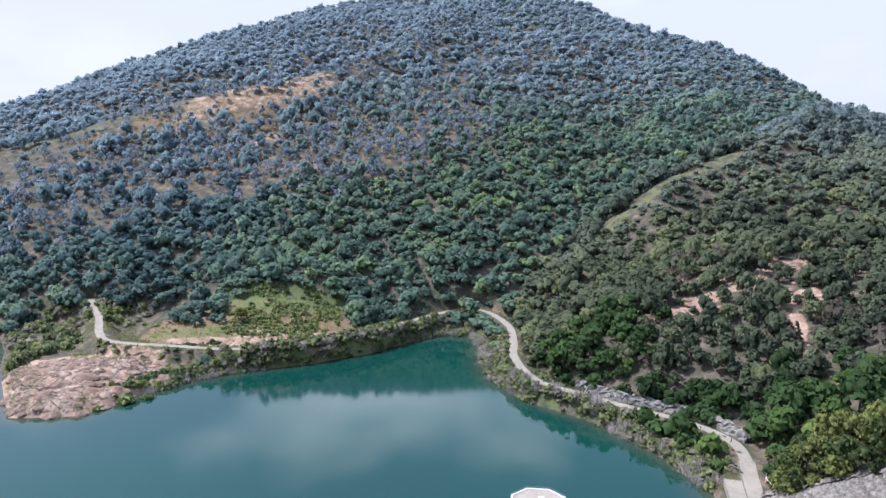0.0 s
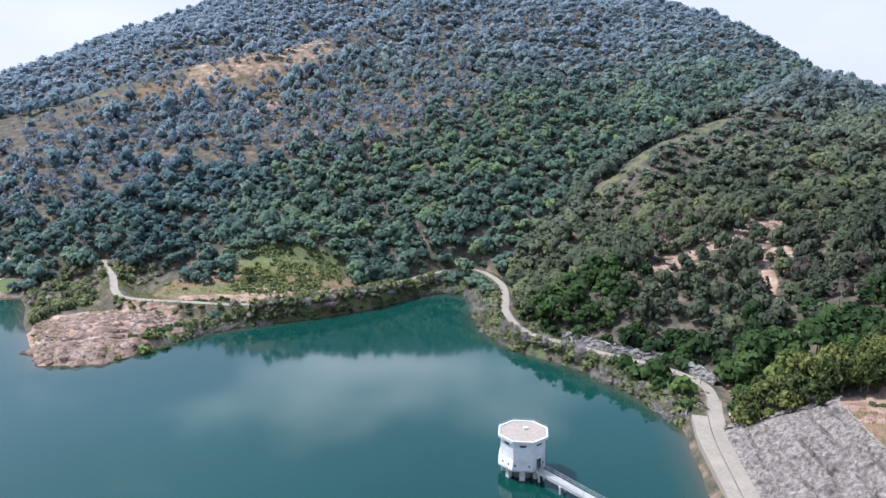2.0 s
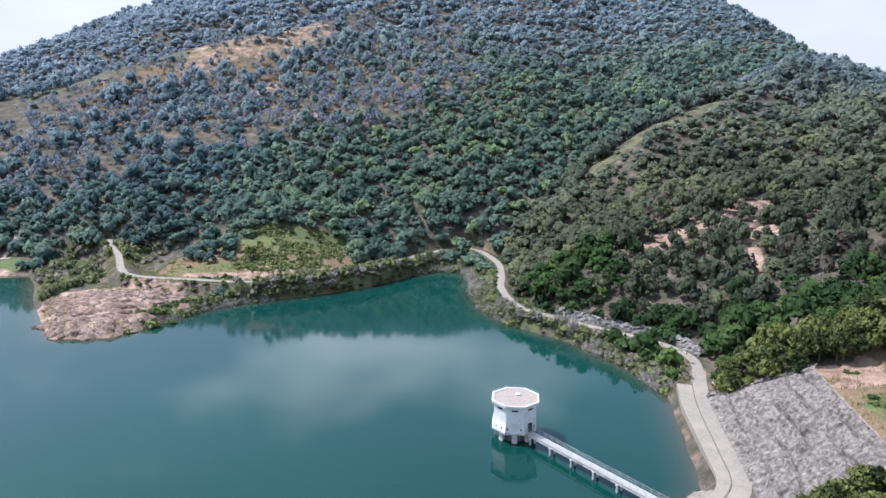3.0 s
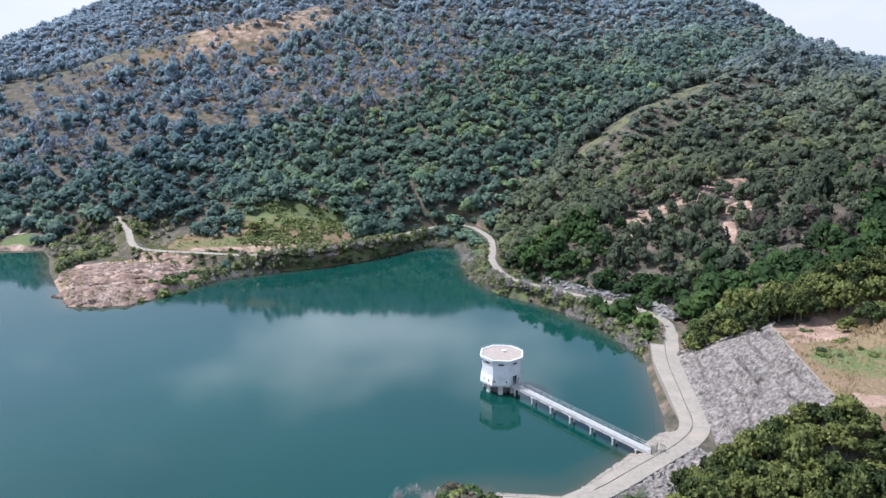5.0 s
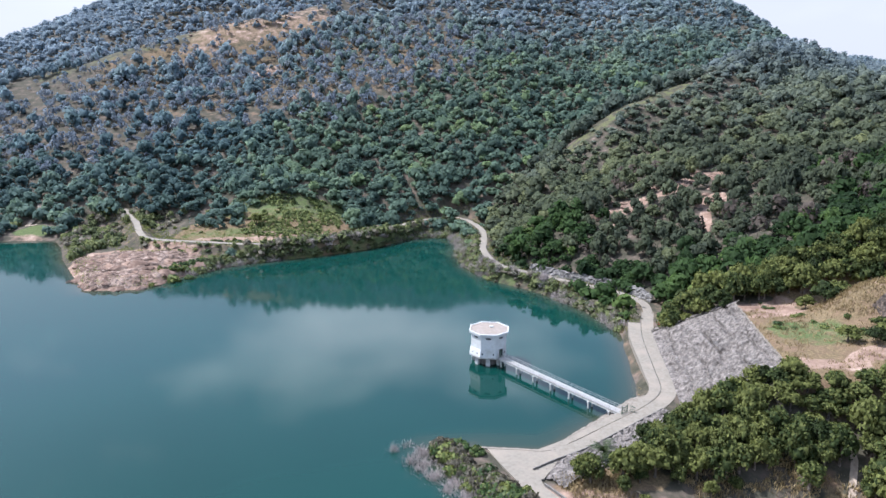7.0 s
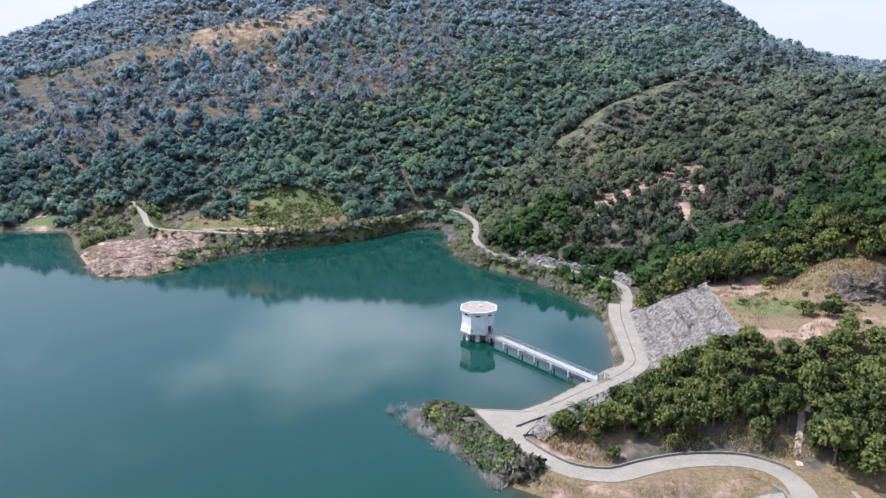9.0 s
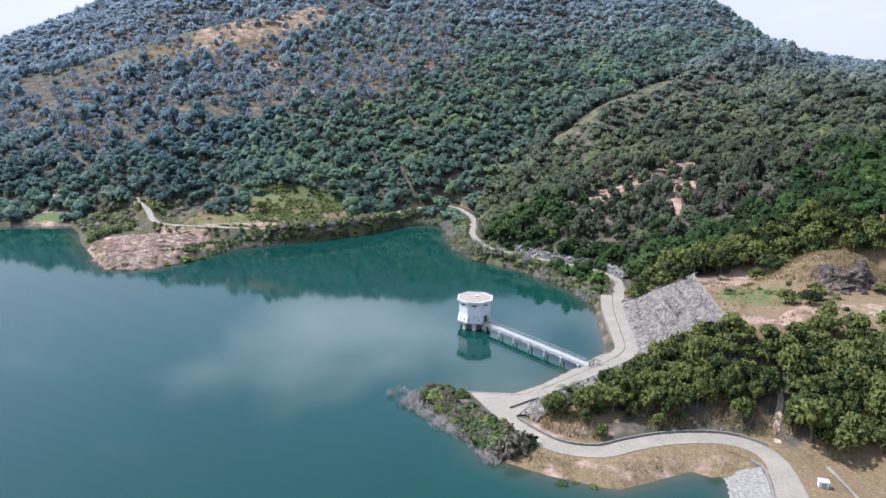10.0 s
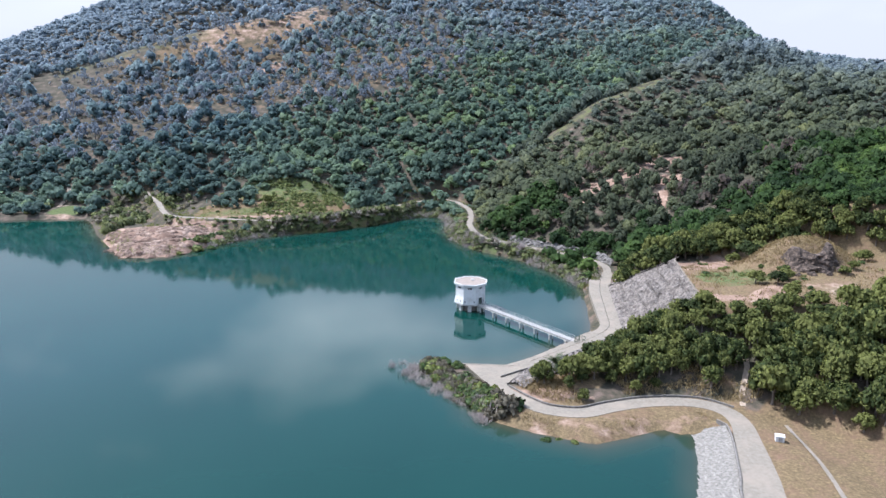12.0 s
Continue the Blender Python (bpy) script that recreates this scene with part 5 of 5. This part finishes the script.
def plant_near():
    rng = random.Random(9)
    protos = [tree_proto(100 + k) for k in range(10)]
    first = set(range(10))
    px, py, _ = scatter(12, 190, -100, 62, 3.15, 21)
    ok = free_of(px, py, 1.6) & (signed(px, py, EAST) > 1.2) & in_view(px, py) & (seg_field(px, py, TRACK)[0] > 2.2)
    ok &= (seg_field(px, py, DRAIN)[0] > 4) & (np.hypot(px - 26.5, py + 23) > 4.2)
    dry_bank = (py < -29) & (px > 18) & (px < 62)
    rows = []
    for x, y, bank in zip(px[ok], py[ok], dry_bank[ok]):
        dc = float(seg_field(np.array([x]), np.array([y]), ROAD_CREST)[0][0])
        if bank and rng.random() < 0.6:
            continue
        if x < 60 and y < 9 and dc < (11.5 if y > -22 else 7.5):
            continue
        south = y < 0 and x < 70
        r = rng.uniform(2.3, 3.9) if x < 72 else rng.uniform(2.8, 4.8)
        if 62 < x < 96 and -25 < y < 2:
            r = rng.uniform(2.7, 3.5)
        if south:
            r = min(r, 1.0 + 0.16 * dc)
        if bank:
            r = min(r, 1.8)
        rows.append((x, y, r * 1.1))
    rows.sort(key=lambda q: math.hypot(q[0] - 50, q[1] + 45))
    rest = np.array(rows[300:])
    rest[:, 2] *= np.where((rest[:, 1] > 38) & (rest[:, 0] > 66), 0.7, 1.0)
    rows = rows[:300]
    rng.shuffle(rows)
    far = np.stack([rest[:, 0], rest[:, 1], land(rest[:, 0], rest[:, 1]), rest[:, 2], rest[:, 2] * np.random.RandomState(4).uniform(1.0, 1.35, len(rest)), np.random.RandomState(5).uniform(-0.1, 0.4, len(rest))], -1)
    woods("thicket", far, M_FOREST, "dense mixed green thicket behind the near slope", FINE, 12, leaf_colour("close", far[:, 5] + 0.1))
    for k, (x, y, r) in enumerate(rows):
        h = r * (rng.uniform(0.8, 1.05) if 62 < x < 96 and -25 < y < 2 else rng.uniform(0.95, 1.5))
        if k in first:
            protos[k].matrix_basis = pose(x, y, ground_at(x, y) - 0.2, 0, 0, rng.uniform(0, 360)) @ Matrix.Diagonal((r, r, h, 1))
        else:
            ob = protos[rng.randrange(10)]
            new_one = copy_thing(ob, Matrix())
            new_one.matrix_basis = pose(x, y, ground_at(x, y) - 0.2, 0, 0, rng.uniform(0, 360)) @ Matrix.Diagonal((r, r, h, 1))
    # lone trees on the clearing and the far point
    for x, y, r, h in ((-96, 190, 3.6, 4.4), (-178, 214, 4.8, 3.6), (-102, 172, 1.4, 1.6), (100, 35, 5.2, 4.6), (104.5, 37, 4.4, 4.0), (97, 39, 3.4, 3.0), (89, 4, 3.4, 3.0), (94, 1, 3.4, 3.0), (98, 5, 3.0, 2.6), (92, -11, 3.4, 3.2),
                       (100.5, 11, 2.8, 2.4), (118, 9.5, 2.6, 2.0), (122.5, 13, 2.4, 2.0), (133, 28, 2.8, 2.6), (138, 33, 3.2, 3.0), (128, 52, 3.2, 3.0), (140, 44, 3.2, 3.0), (150, 24, 2.6, 2.2), (90, 51, 3, 2.8), (95, 52, 3.2, 3.0)):
        one = copy_thing(protos[rng.randrange(10)], Matrix())
        one.matrix_basis = pose(x, y, ground_at(x, y) - 0.2, 0, 0, rng.uniform(0, 360)) @ Matrix.Diagonal((r, r, h, 1))
        tagged(one, "single round green tree in open ground", "tree", "single trees")
    return len(rows)


def bush_meshes():
    rng = np.random.RandomState(55)
    out = []
    for k in range(6):
        v, f, w = crown_arrays(rng, 12, 290, 0.135, 0.8, -0.15, cores=5, lobe=0.75, jit=0.6, loose=0.5)
        out.append(toned(mesh_from("bush", v, f, M_BUSH, True, w), 0.1))
    return out


def dead_meshes():
    """Bleached drowned shrubs: many thin forked twigs."""
    rng = np.random.RandomState(66)
    out = []
    for k in range(5):
        n = 120
        a, tilt = rng.rand(n) * 6.283, np.abs(rng.randn(n)) * 0.55
        d = np.stack([np.sin(tilt) * np.cos(a), np.sin(tilt) * np.sin(a), np.cos(tilt)], -1)
        s = np.stack([rng.randn(n) * 0.3, rng.randn(n) * 0.3, np.zeros(n)], -1) + d * rng.rand(n, 1) * 0.35
        e = s + d * (0.45 + 0.55 * rng.rand(n, 1)) + rng.randn(n, 3) * 0.12
        w = np.cross(d, rng.randn(n, 3))
        w /= np.linalg.norm(w, axis=1, keepdims=True)
        w *= 0.022
        m = (s + e) / 2 + rng.randn(n, 3) * 0.06
        v = np.stack([s - w, s + w, m + w * 0.8, m - w * 0.8, e + w * 0.3, e - w * 0.3], 1).reshape(-1, 3)
        b = np.arange(n)[:, None] * 6
        f = np.concatenate([b + np.array([0, 1, 2, 3]), b + np.array([3, 2, 4, 5])])
        out.append(mesh_from("dead_shrub", v, f, M_DEAD))
    return out


def plant_shore():
    rng = random.Random(31)
    bushes, deads = bush_meshes(), dead_meshes()
    browns = []
    for me in bushes[:3]:
        browns.append(me.copy())
        browns[-1].materials[0] = M_SCRUB
    scrub = []

    def bush(x, y, r, h, label="rounded green shrub at the lake edge", group="shore shrubs", lift=0.0):
        if y > 62 and x < 64 and group != "field shrubs" and (x < -125 or x > -105):
            scrub.append((x, y, max(ground_at(x, y), -0.1) + 0.2, r, h, rng.uniform(0.1, 0.85)))
            return
        brown = group == "scrub on the tongue" and rng.random() < 0.4
        ob = tagged(new("bush", rng.choice(browns if brown else bushes)), "brown half-dry shrub on the lake tongue" if brown else label, "bush", group)
        ob.matrix_basis = pose(x, y, max(ground_at(x, y), -0.1) + lift, 0, 0, rng.uniform(0, 360)) @ Matrix.Diagonal((r, r * rng.uniform(0.8, 1.2), h, 1))

    def dead(x, y, r, h):
        ob = tagged(new("dead_shrub", rng.choice(deads)), "bleached leafless shrub standing at the water", "shrub", "drowned shrubs")
        ob.matrix_basis = pose(x, y, max(ground_at(x, y), -0.5) - 0.2, 0, 0, rng.uniform(0, 360)) @ Matrix.Diagonal((r, r, h, 1))

    def beside(line, a, b, off):
        """A random spot along a stretch of the lake's edge."""
        seg = line[a:b]
        k = rng.randrange(len(seg) - 1)
        u = rng.random()
        (x0, y0), (x1, y1) = seg[k], seg[k + 1]
        dx, dy = x1 - x0, y1 - y0
        q = math.hypot(dx, dy)
        return x0 + dx * u - dy / q * off, y0 + dy * u + dx / q * off

    # far shore below the road, from the point to the cove
    for _ in range(300):
        x, y = beside(LAKE, 10, 18, rng.uniform(-0.8, 9.0))
        if float(seg_field(np.array([x]), np.array([y]), ROAD_FAR)[0][0]) > 2.2:
            bush(x, y, rng.uniform(1.4, 2.8), rng.uniform(1.6, 3.0))
    for _ in range(55):
        x, y = beside(LAKE, 10, 19, rng.uniform(-1.6, 0.6))
        dead(x, y, rng.uniform(1.8, 3.0), rng.uniform(1.4, 2.8))
    # cove and east shore
    for _ in range(75):
        x, y = beside(LAKE, 17, 26, rng.uniform(-1.8, 3.5))
        dead(x, y, rng.uniform(1.8, 3.2), rng.uniform(1.4, 3.0))
    for _ in range(48):
        x, y = beside(LAKE, 19, 26, rng.uniform(2.0, 7.0))
        if float(seg_field(np.array([x]), np.array([y]), ROAD_FAR)[0][0]) > 3.4:
            bush(x, y, rng.uniform(1.5, 2.8), rng.uniform(1.4, 2.6))
    for _ in range(560):
        x, y = beside(LAKE, 18, 27, rng.uniform(-0.5, 9.0))
        if float(seg_field(np.array([x]), np.array([y]), ROAD_FAR)[0][0]) > 2.8 and float(seg_field(np.array([x]), np.array([y]), ROAD_CREST)[0][0]) > 8:
            bush(x, y, rng.uniform(1.1, 2.5), rng.uniform(1.0, 2.3))
    for x, y, r, h in ((52.5, 68, 3.0, 2.8), (54, 72.5, 2.6, 2.6), (51, 74, 2.6, 2.4), (53, 79, 2.2, 2.2), (46, 86, 2.6, 2.4), (36, 103, 2.6, 2.2), (31, 108, 2.8, 2.4), (33, 106, 2.2, 2.0)):
        bush(x, y, r, h, "dense green shrub between road and lake")
    for _ in range(80):
        x, y = rng.uniform(-146, -44), rng.uniform(164, 222)
        if (rng.random() < 0.35 or 0.75 < float(ellipse(np.array([x]), np.array([y]), -86, 192, 50, 27)[0]) < 1.1) and float(seg_field(np.array([x]), np.array([y]), ROAD_FAR)[0][0]) > 3.5:
            bush(x, y, rng.uniform(1.0, 2.4), rng.uniform(0.8, 1.8), "low green shrub on the field's edge", "field shrubs")
    # inlet beside the bare point
    for _ in range(230):
        x, y = rng.uniform(-188, -138), rng.uniform(146, 216)
        if -float(signed(np.array([x]), np.array([y]), LAKE)[0]) > 0.5 and x + 170 < (y - 150) * 0.35 + 8 and float(seg_field(np.array([x]), np.array([y]), ROAD_FAR)[0][0]) > 3:
            bush(x, y, rng.uniform(1.8, 3.4), rng.uniform(2.2, 4.2), "dusty green shrub beside the inlet")
    for x, y, r, h in ((-111, 118, 3.0, 3.4), (-106, 122, 2.6, 2.2), (-117, 112, 2.2, 2.0), (-132, 157, 1.8, 1.6), (-120, 152, 2.0, 1.7), (-148, 150, 1.8, 1.5)):
        bush(x, y, r, h, "dark green shrub on the bare point")
    # tongue of scrub in front of the plaza
    for _ in range(130):
        u = rng.random()
        x, y = -7 + 17 * u + rng.uniform(-1.5, 4.5) * (0.4 + u), -12 - 29 * u + rng.uniform(-1, 2.5)
        if float(seg_field(np.array([x]), np.array([y]), ROAD_LOW)[0][0]) > 3.6 and not (x > 4 and y > -20 + (x - 4) * -0.9):
            bush(x, y, rng.uniform(1.5, 3.0), rng.uniform(1.7, 3.4), "brownish green scrub on the lake tongue", "scrub on the tongue")
    for _ in range(75):
        u = rng.random()
        x, y = -15 + 24 * u + rng.uniform(-2.2, 4.0), -10 - 33 * u ** 1.1 + rng.uniform(-2.0, 3.0)
        if float(seg_field(np.array([x]), np.array([y]), ROAD_LOW)[0][0]) > 3.4:
            dead(x, y, rng.uniform(1.6, 2.8), rng.uniform(1.0, 2.4))
    for x, y, r, h in ((12.6, -39.8, 4.0, 4.0), (9.8, -37.5, 2.8, 3.0), (10.8, -30.5, 1.9, 2.2), (-1.5, -13, 2.6, 2.2), (2, -15.5, 2.2, 2.0)):
        bush(x, y, r, h, "dense bright green shrub by the lower road", "scrub on the tongue")
    for x, y, r, h in ((20.6, -51, 1.5, 0.6), (26.8, -52, 1.4, 0.6), (23.5, -50.6, 0.9, 0.4)):
        bush(x, y, r, h, "low olive plants on the drawdown shore", "drawdown plants")
    # islet point
    for x, y, r, h in ((-199, 196, 3.2, 3.4), (-196, 200, 3.6, 3.6), (-226, 192, 3.4, 3.2), (-230, 200, 4, 4), (-224, 206, 3.4, 3.4), (-205, 212, 4, 3.6)):
        bush(x, y, r, h, "rounded green shrub on the grassy point")
    for _ in range(90):
        x, y = rng.uniform(-152, -84), rng.uniform(140, 170)
        if -float(signed(np.array([x]), np.array([y]), LAKE)[0]) > 1 and 2.2 < float(seg_field(np.array([x]), np.array([y]), ROAD_FAR)[0][0]) < 9:
            bush(x, y, rng.uniform(0.9, 2.2), rng.uniform(0.8, 1.8))
    for _ in range(160):
        x, y = rng.uniform(66, 150), rng.uniform(-28, 52)
        if inside(np.array([x]), np.array([y]), BARE_TOP)[0] and float(fbm(np.array([x + 40.0]), np.array([y]), 18)[0]) > 0.04:
            bush(x, y, rng.uniform(0.7, 1.7), rng.uniform(0.6, 1.4), "low shrub among dry grass", "shrubs on the levelled ground")
    # the steep bank between the far road and the water
    for _ in range(420):
        x, y = beside(LAKE, 11, 19, rng.uniform(-5.0, 1.5))
        if float(seg_field(np.array([x]), np.array([y]), ROAD_FAR)[0][0]) > 2.2 and ground_at(x, y) > -0.3:
            bush(x, y, rng.uniform(1.0, 2.2), rng.uniform(1.0, 2.2))
    for _ in range(160):
        x, y = beside(LAKE, 19, 26, rng.uniform(-3.0, 1.0))
        if ground_at(x, y) > -0.3:
            bush(x, y, rng.uniform(0.9, 1.8), rng.uniform(0.9, 1.8))
    for _ in range(420):
        x, y = beside(LAKE, 12, 19, rng.uniform(-0.6, 7.0))
        if float(seg_field(np.array([x]), np.array([y]), ROAD_FAR)[0][0]) > 2.4:
            bush(x, y, rng.uniform(1.2, 2.6), rng.uniform(1.2, 2.6))
    rng2 = np.random.RandomState(8)
    scrub = np.array(scrub)
    bare = rng2.rand(len(scrub)) < 0.3
    low_crowns = [crown_arrays(rng2, 6, 44, 0.28, 0.8, -0.15, cores=3, jit=0.5) for _ in range(8)]
    woods("scrub", scrub[bare], M_SCRUB, "brown half-bare scrub along the far shore", low_crowns, 15)
    woods("scrub", scrub[~bare], M_OLIVE, "mixed green scrub along the far shore", low_crowns, 14)


def palm():
    root = tagged(new("palm"), "feathery green palm at the wood's edge", "palm")
    x, y = 27.2, -21.2
    root.matrix_basis = pose(x, y, ground_at(x, y) - 0.2)
    tv, tf = trunk_arrays(8, 0.22, 3.0, (0.2, 0.1), 5)
    part_of("trunk", mesh_from("trunk", tv, tf, M_BARK), root)
    V, F = [], []
    for k in range(16):
        u0 = k / 16
        p = lambda u: np.array((3.1 * u, 0, 1.7 * u - 2.4 * u * u))
        a, b = p(u0), p(u0 + 1 / 16)
        w = 0.75 * math.sin(math.pi * min(1, 0.15 + u0 * 0.9)) + 0.05
        for sgn in (-1, 1):
            o = np.array((0.35, sgn * w, -0.28 * w))
            i = len(V)
            V += [a, a + (b - a) * 0.55, a + (b - a) * 0.45 + o, a + (b - a) * 0.2 + o * 0.95]
            F.append((i, i + 1, i + 2, i + 3))
    frond = toned(mesh_from("frond", np.array(V), np.array(F), M_PALM), 0.25)
    for k in range(30):
        part_of("frond", frond, root, "", pose(0.2, 0.1, 2.95, 0, -35 + 28 * (k % 4) - 20, k * 137.5) @ Matrix.Diagonal((0.9 + 0.1 * (k % 3), 1, 1, 1)))


def tufts(name, label, mat, spots, blades, size, seed, spread=0.5):
    rng = np.random.RandomState(seed)
    n = len(spots)
    c = np.repeat(np.asarray(spots), blades, axis=0)
    k = len(c)
    s = c + np.stack([rng.randn(k) * spread, rng.randn(k) * spread, np.zeros(k)], -1)
    lean = rng.randn(k, 2) * 0.35
    hgt = size * (0.5 + rng.rand(k))
    e = s + np.stack([lean[:, 0] * hgt, lean[:, 1] * hgt, hgt], -1)
    a = rng.rand(k) * 6.283
    w = np.stack([np.cos(a), np.sin(a), np.zeros(k)], -1) * size * 0.14
    v = np.stack([s - w, s + w, e + w * 0.3, e - w * 0.3], 1).reshape(-1, 3)
    me = mesh_from(name, v, np.arange(4 * k).reshape(-1, 4), mat)
    if mat is not M_STRAW:
        toned(me, 0.35)
    return tagged(new(name, me), label, "grass", kind="stuff")


def plant_grass():
    rng = np.random.RandomState(77)

    def spots(x0, x1, y0, y1, n, test):
        x, y = rng.uniform(x0, x1, n), rng.uniform(y0, y1, n)
        ok = test(x, y)
        x, y = x[ok], y[ok]
        return np.stack([x, y, land(x, y) - 0.05], -1)

    clear = lambda x, y: (seg_field(x, y, ROAD_FAR)[0] > 2) & (seg_field(x, y, ROAD_CREST)[0] > 3) & (seg_field(x, y, ROAD_LOW)[0] > 4.6) & (-signed(x, y, LAKE) > 1)
    top = lambda x, y: inside(x, y, BARE_TOP) & (fbm(x, y, 12) > -0.08) & clear(x, y)
    tufts("dry_grass", "dry straw-coloured grass on levelled ground", M_STRAW, spots(66, 170, -30, 58, 4200, top), 5, 0.55, 1)
    mound = lambda x, y: (ellipse(x, y, 112, 28, 17, 14) + 0.6 * fbm(x, y, 8) < 1.0) & (y > 15.5)
    tufts("dry_grass", "tall tawny brush on the outcrop's mound", M_STRAW, spots(92, 132, 14, 46, 2600, mound), 6, 0.6, 8)
    bank = lambda x, y: (signed(x, y, EAST) > -1) & clear(x, y) & (fbm(x, y, 9) > -0.05)
    tufts("dry_grass", "dry tawny grass on the road bank", M_STRAW, spots(17, 75, -37, -25, 1500, bank), 6, 0.75, 2)
    glade = lambda x, y: (ellipse(x, y, -84, 200, 28, 23) + fbm(x, y, 16) * 1.1 < 1.0) & (fbm(x + 70, y, 8) > -0.06) & clear(x, y)
    g = spots(-125, -45, 178, 230, 4600, glade)
    g[:, 1] = np.round(g[:, 1] / 2.4) * 2.4 + rng.randn(len(g)) * 0.35
    size = 0.6 + 0.7 * rng.rand(len(g), 1)
    rows = np.concatenate([g, size, size * (0.8 + 0.5 * rng.rand(len(g), 1)), rng.rand(len(g), 1)], 1)
    woods("glade_plants", rows, M_GLADE, "leafy yellow-green plants in rows on the glade", [crown_arrays(rng, 3, 20, 0.36, 0.9, -0.1) for _ in range(6)], 16)
    field = lambda x, y: (ellipse(x, y, -88, 186, 55, 23, 3) < 1.0) & (fbm(x, y, 13) > -0.02) & clear(x, y)
    tufts("field_grass", "rough green and tawny grass above the far road", M_BUSH, spots(-150, -30, 155, 215, 3000, field), 5, 0.6, 4, 0.5)
    verge = lambda x, y: (-signed(x, y, LAKE) > 0.6) & ((-signed(x, y, LAKE) < 9) | (seg_field(x, y, ROAD_FAR)[0] < 14)) & clear(x, y) & (fbm(x, y, 9) > -0.1)
    tufts("shore_grass", "rough green grass along the far bank", M_BUSH, spots(-190, 60, 60, 225, 26000, verge), 5, 0.7, 5, 0.5)
    low = lambda x, y: (signed(x, y, EAST) < 0) & clear(x, y) & (fbm(x, y, 10) > 0.0)
    tufts("shore_grass", "short tawny grass above the drawdown line", M_STRAW, spots(16, 60, -52, -40, 1400, low), 5, 0.4, 6)
    rim = lambda x, y: (-signed(x, y, LAKE) > 0.5) & (seg_field(x, y, ROAD_CREST)[0] > 6.2) & (x < 56)
    tufts("shore_grass", "tawny grass between the apron and the water", M_STRAW, spots(42, 58, 8, 75, 1500, rim), 5, 0.5, 7)


print("near trees", plant_near())
plant_shore()
palm()
plant_grass()
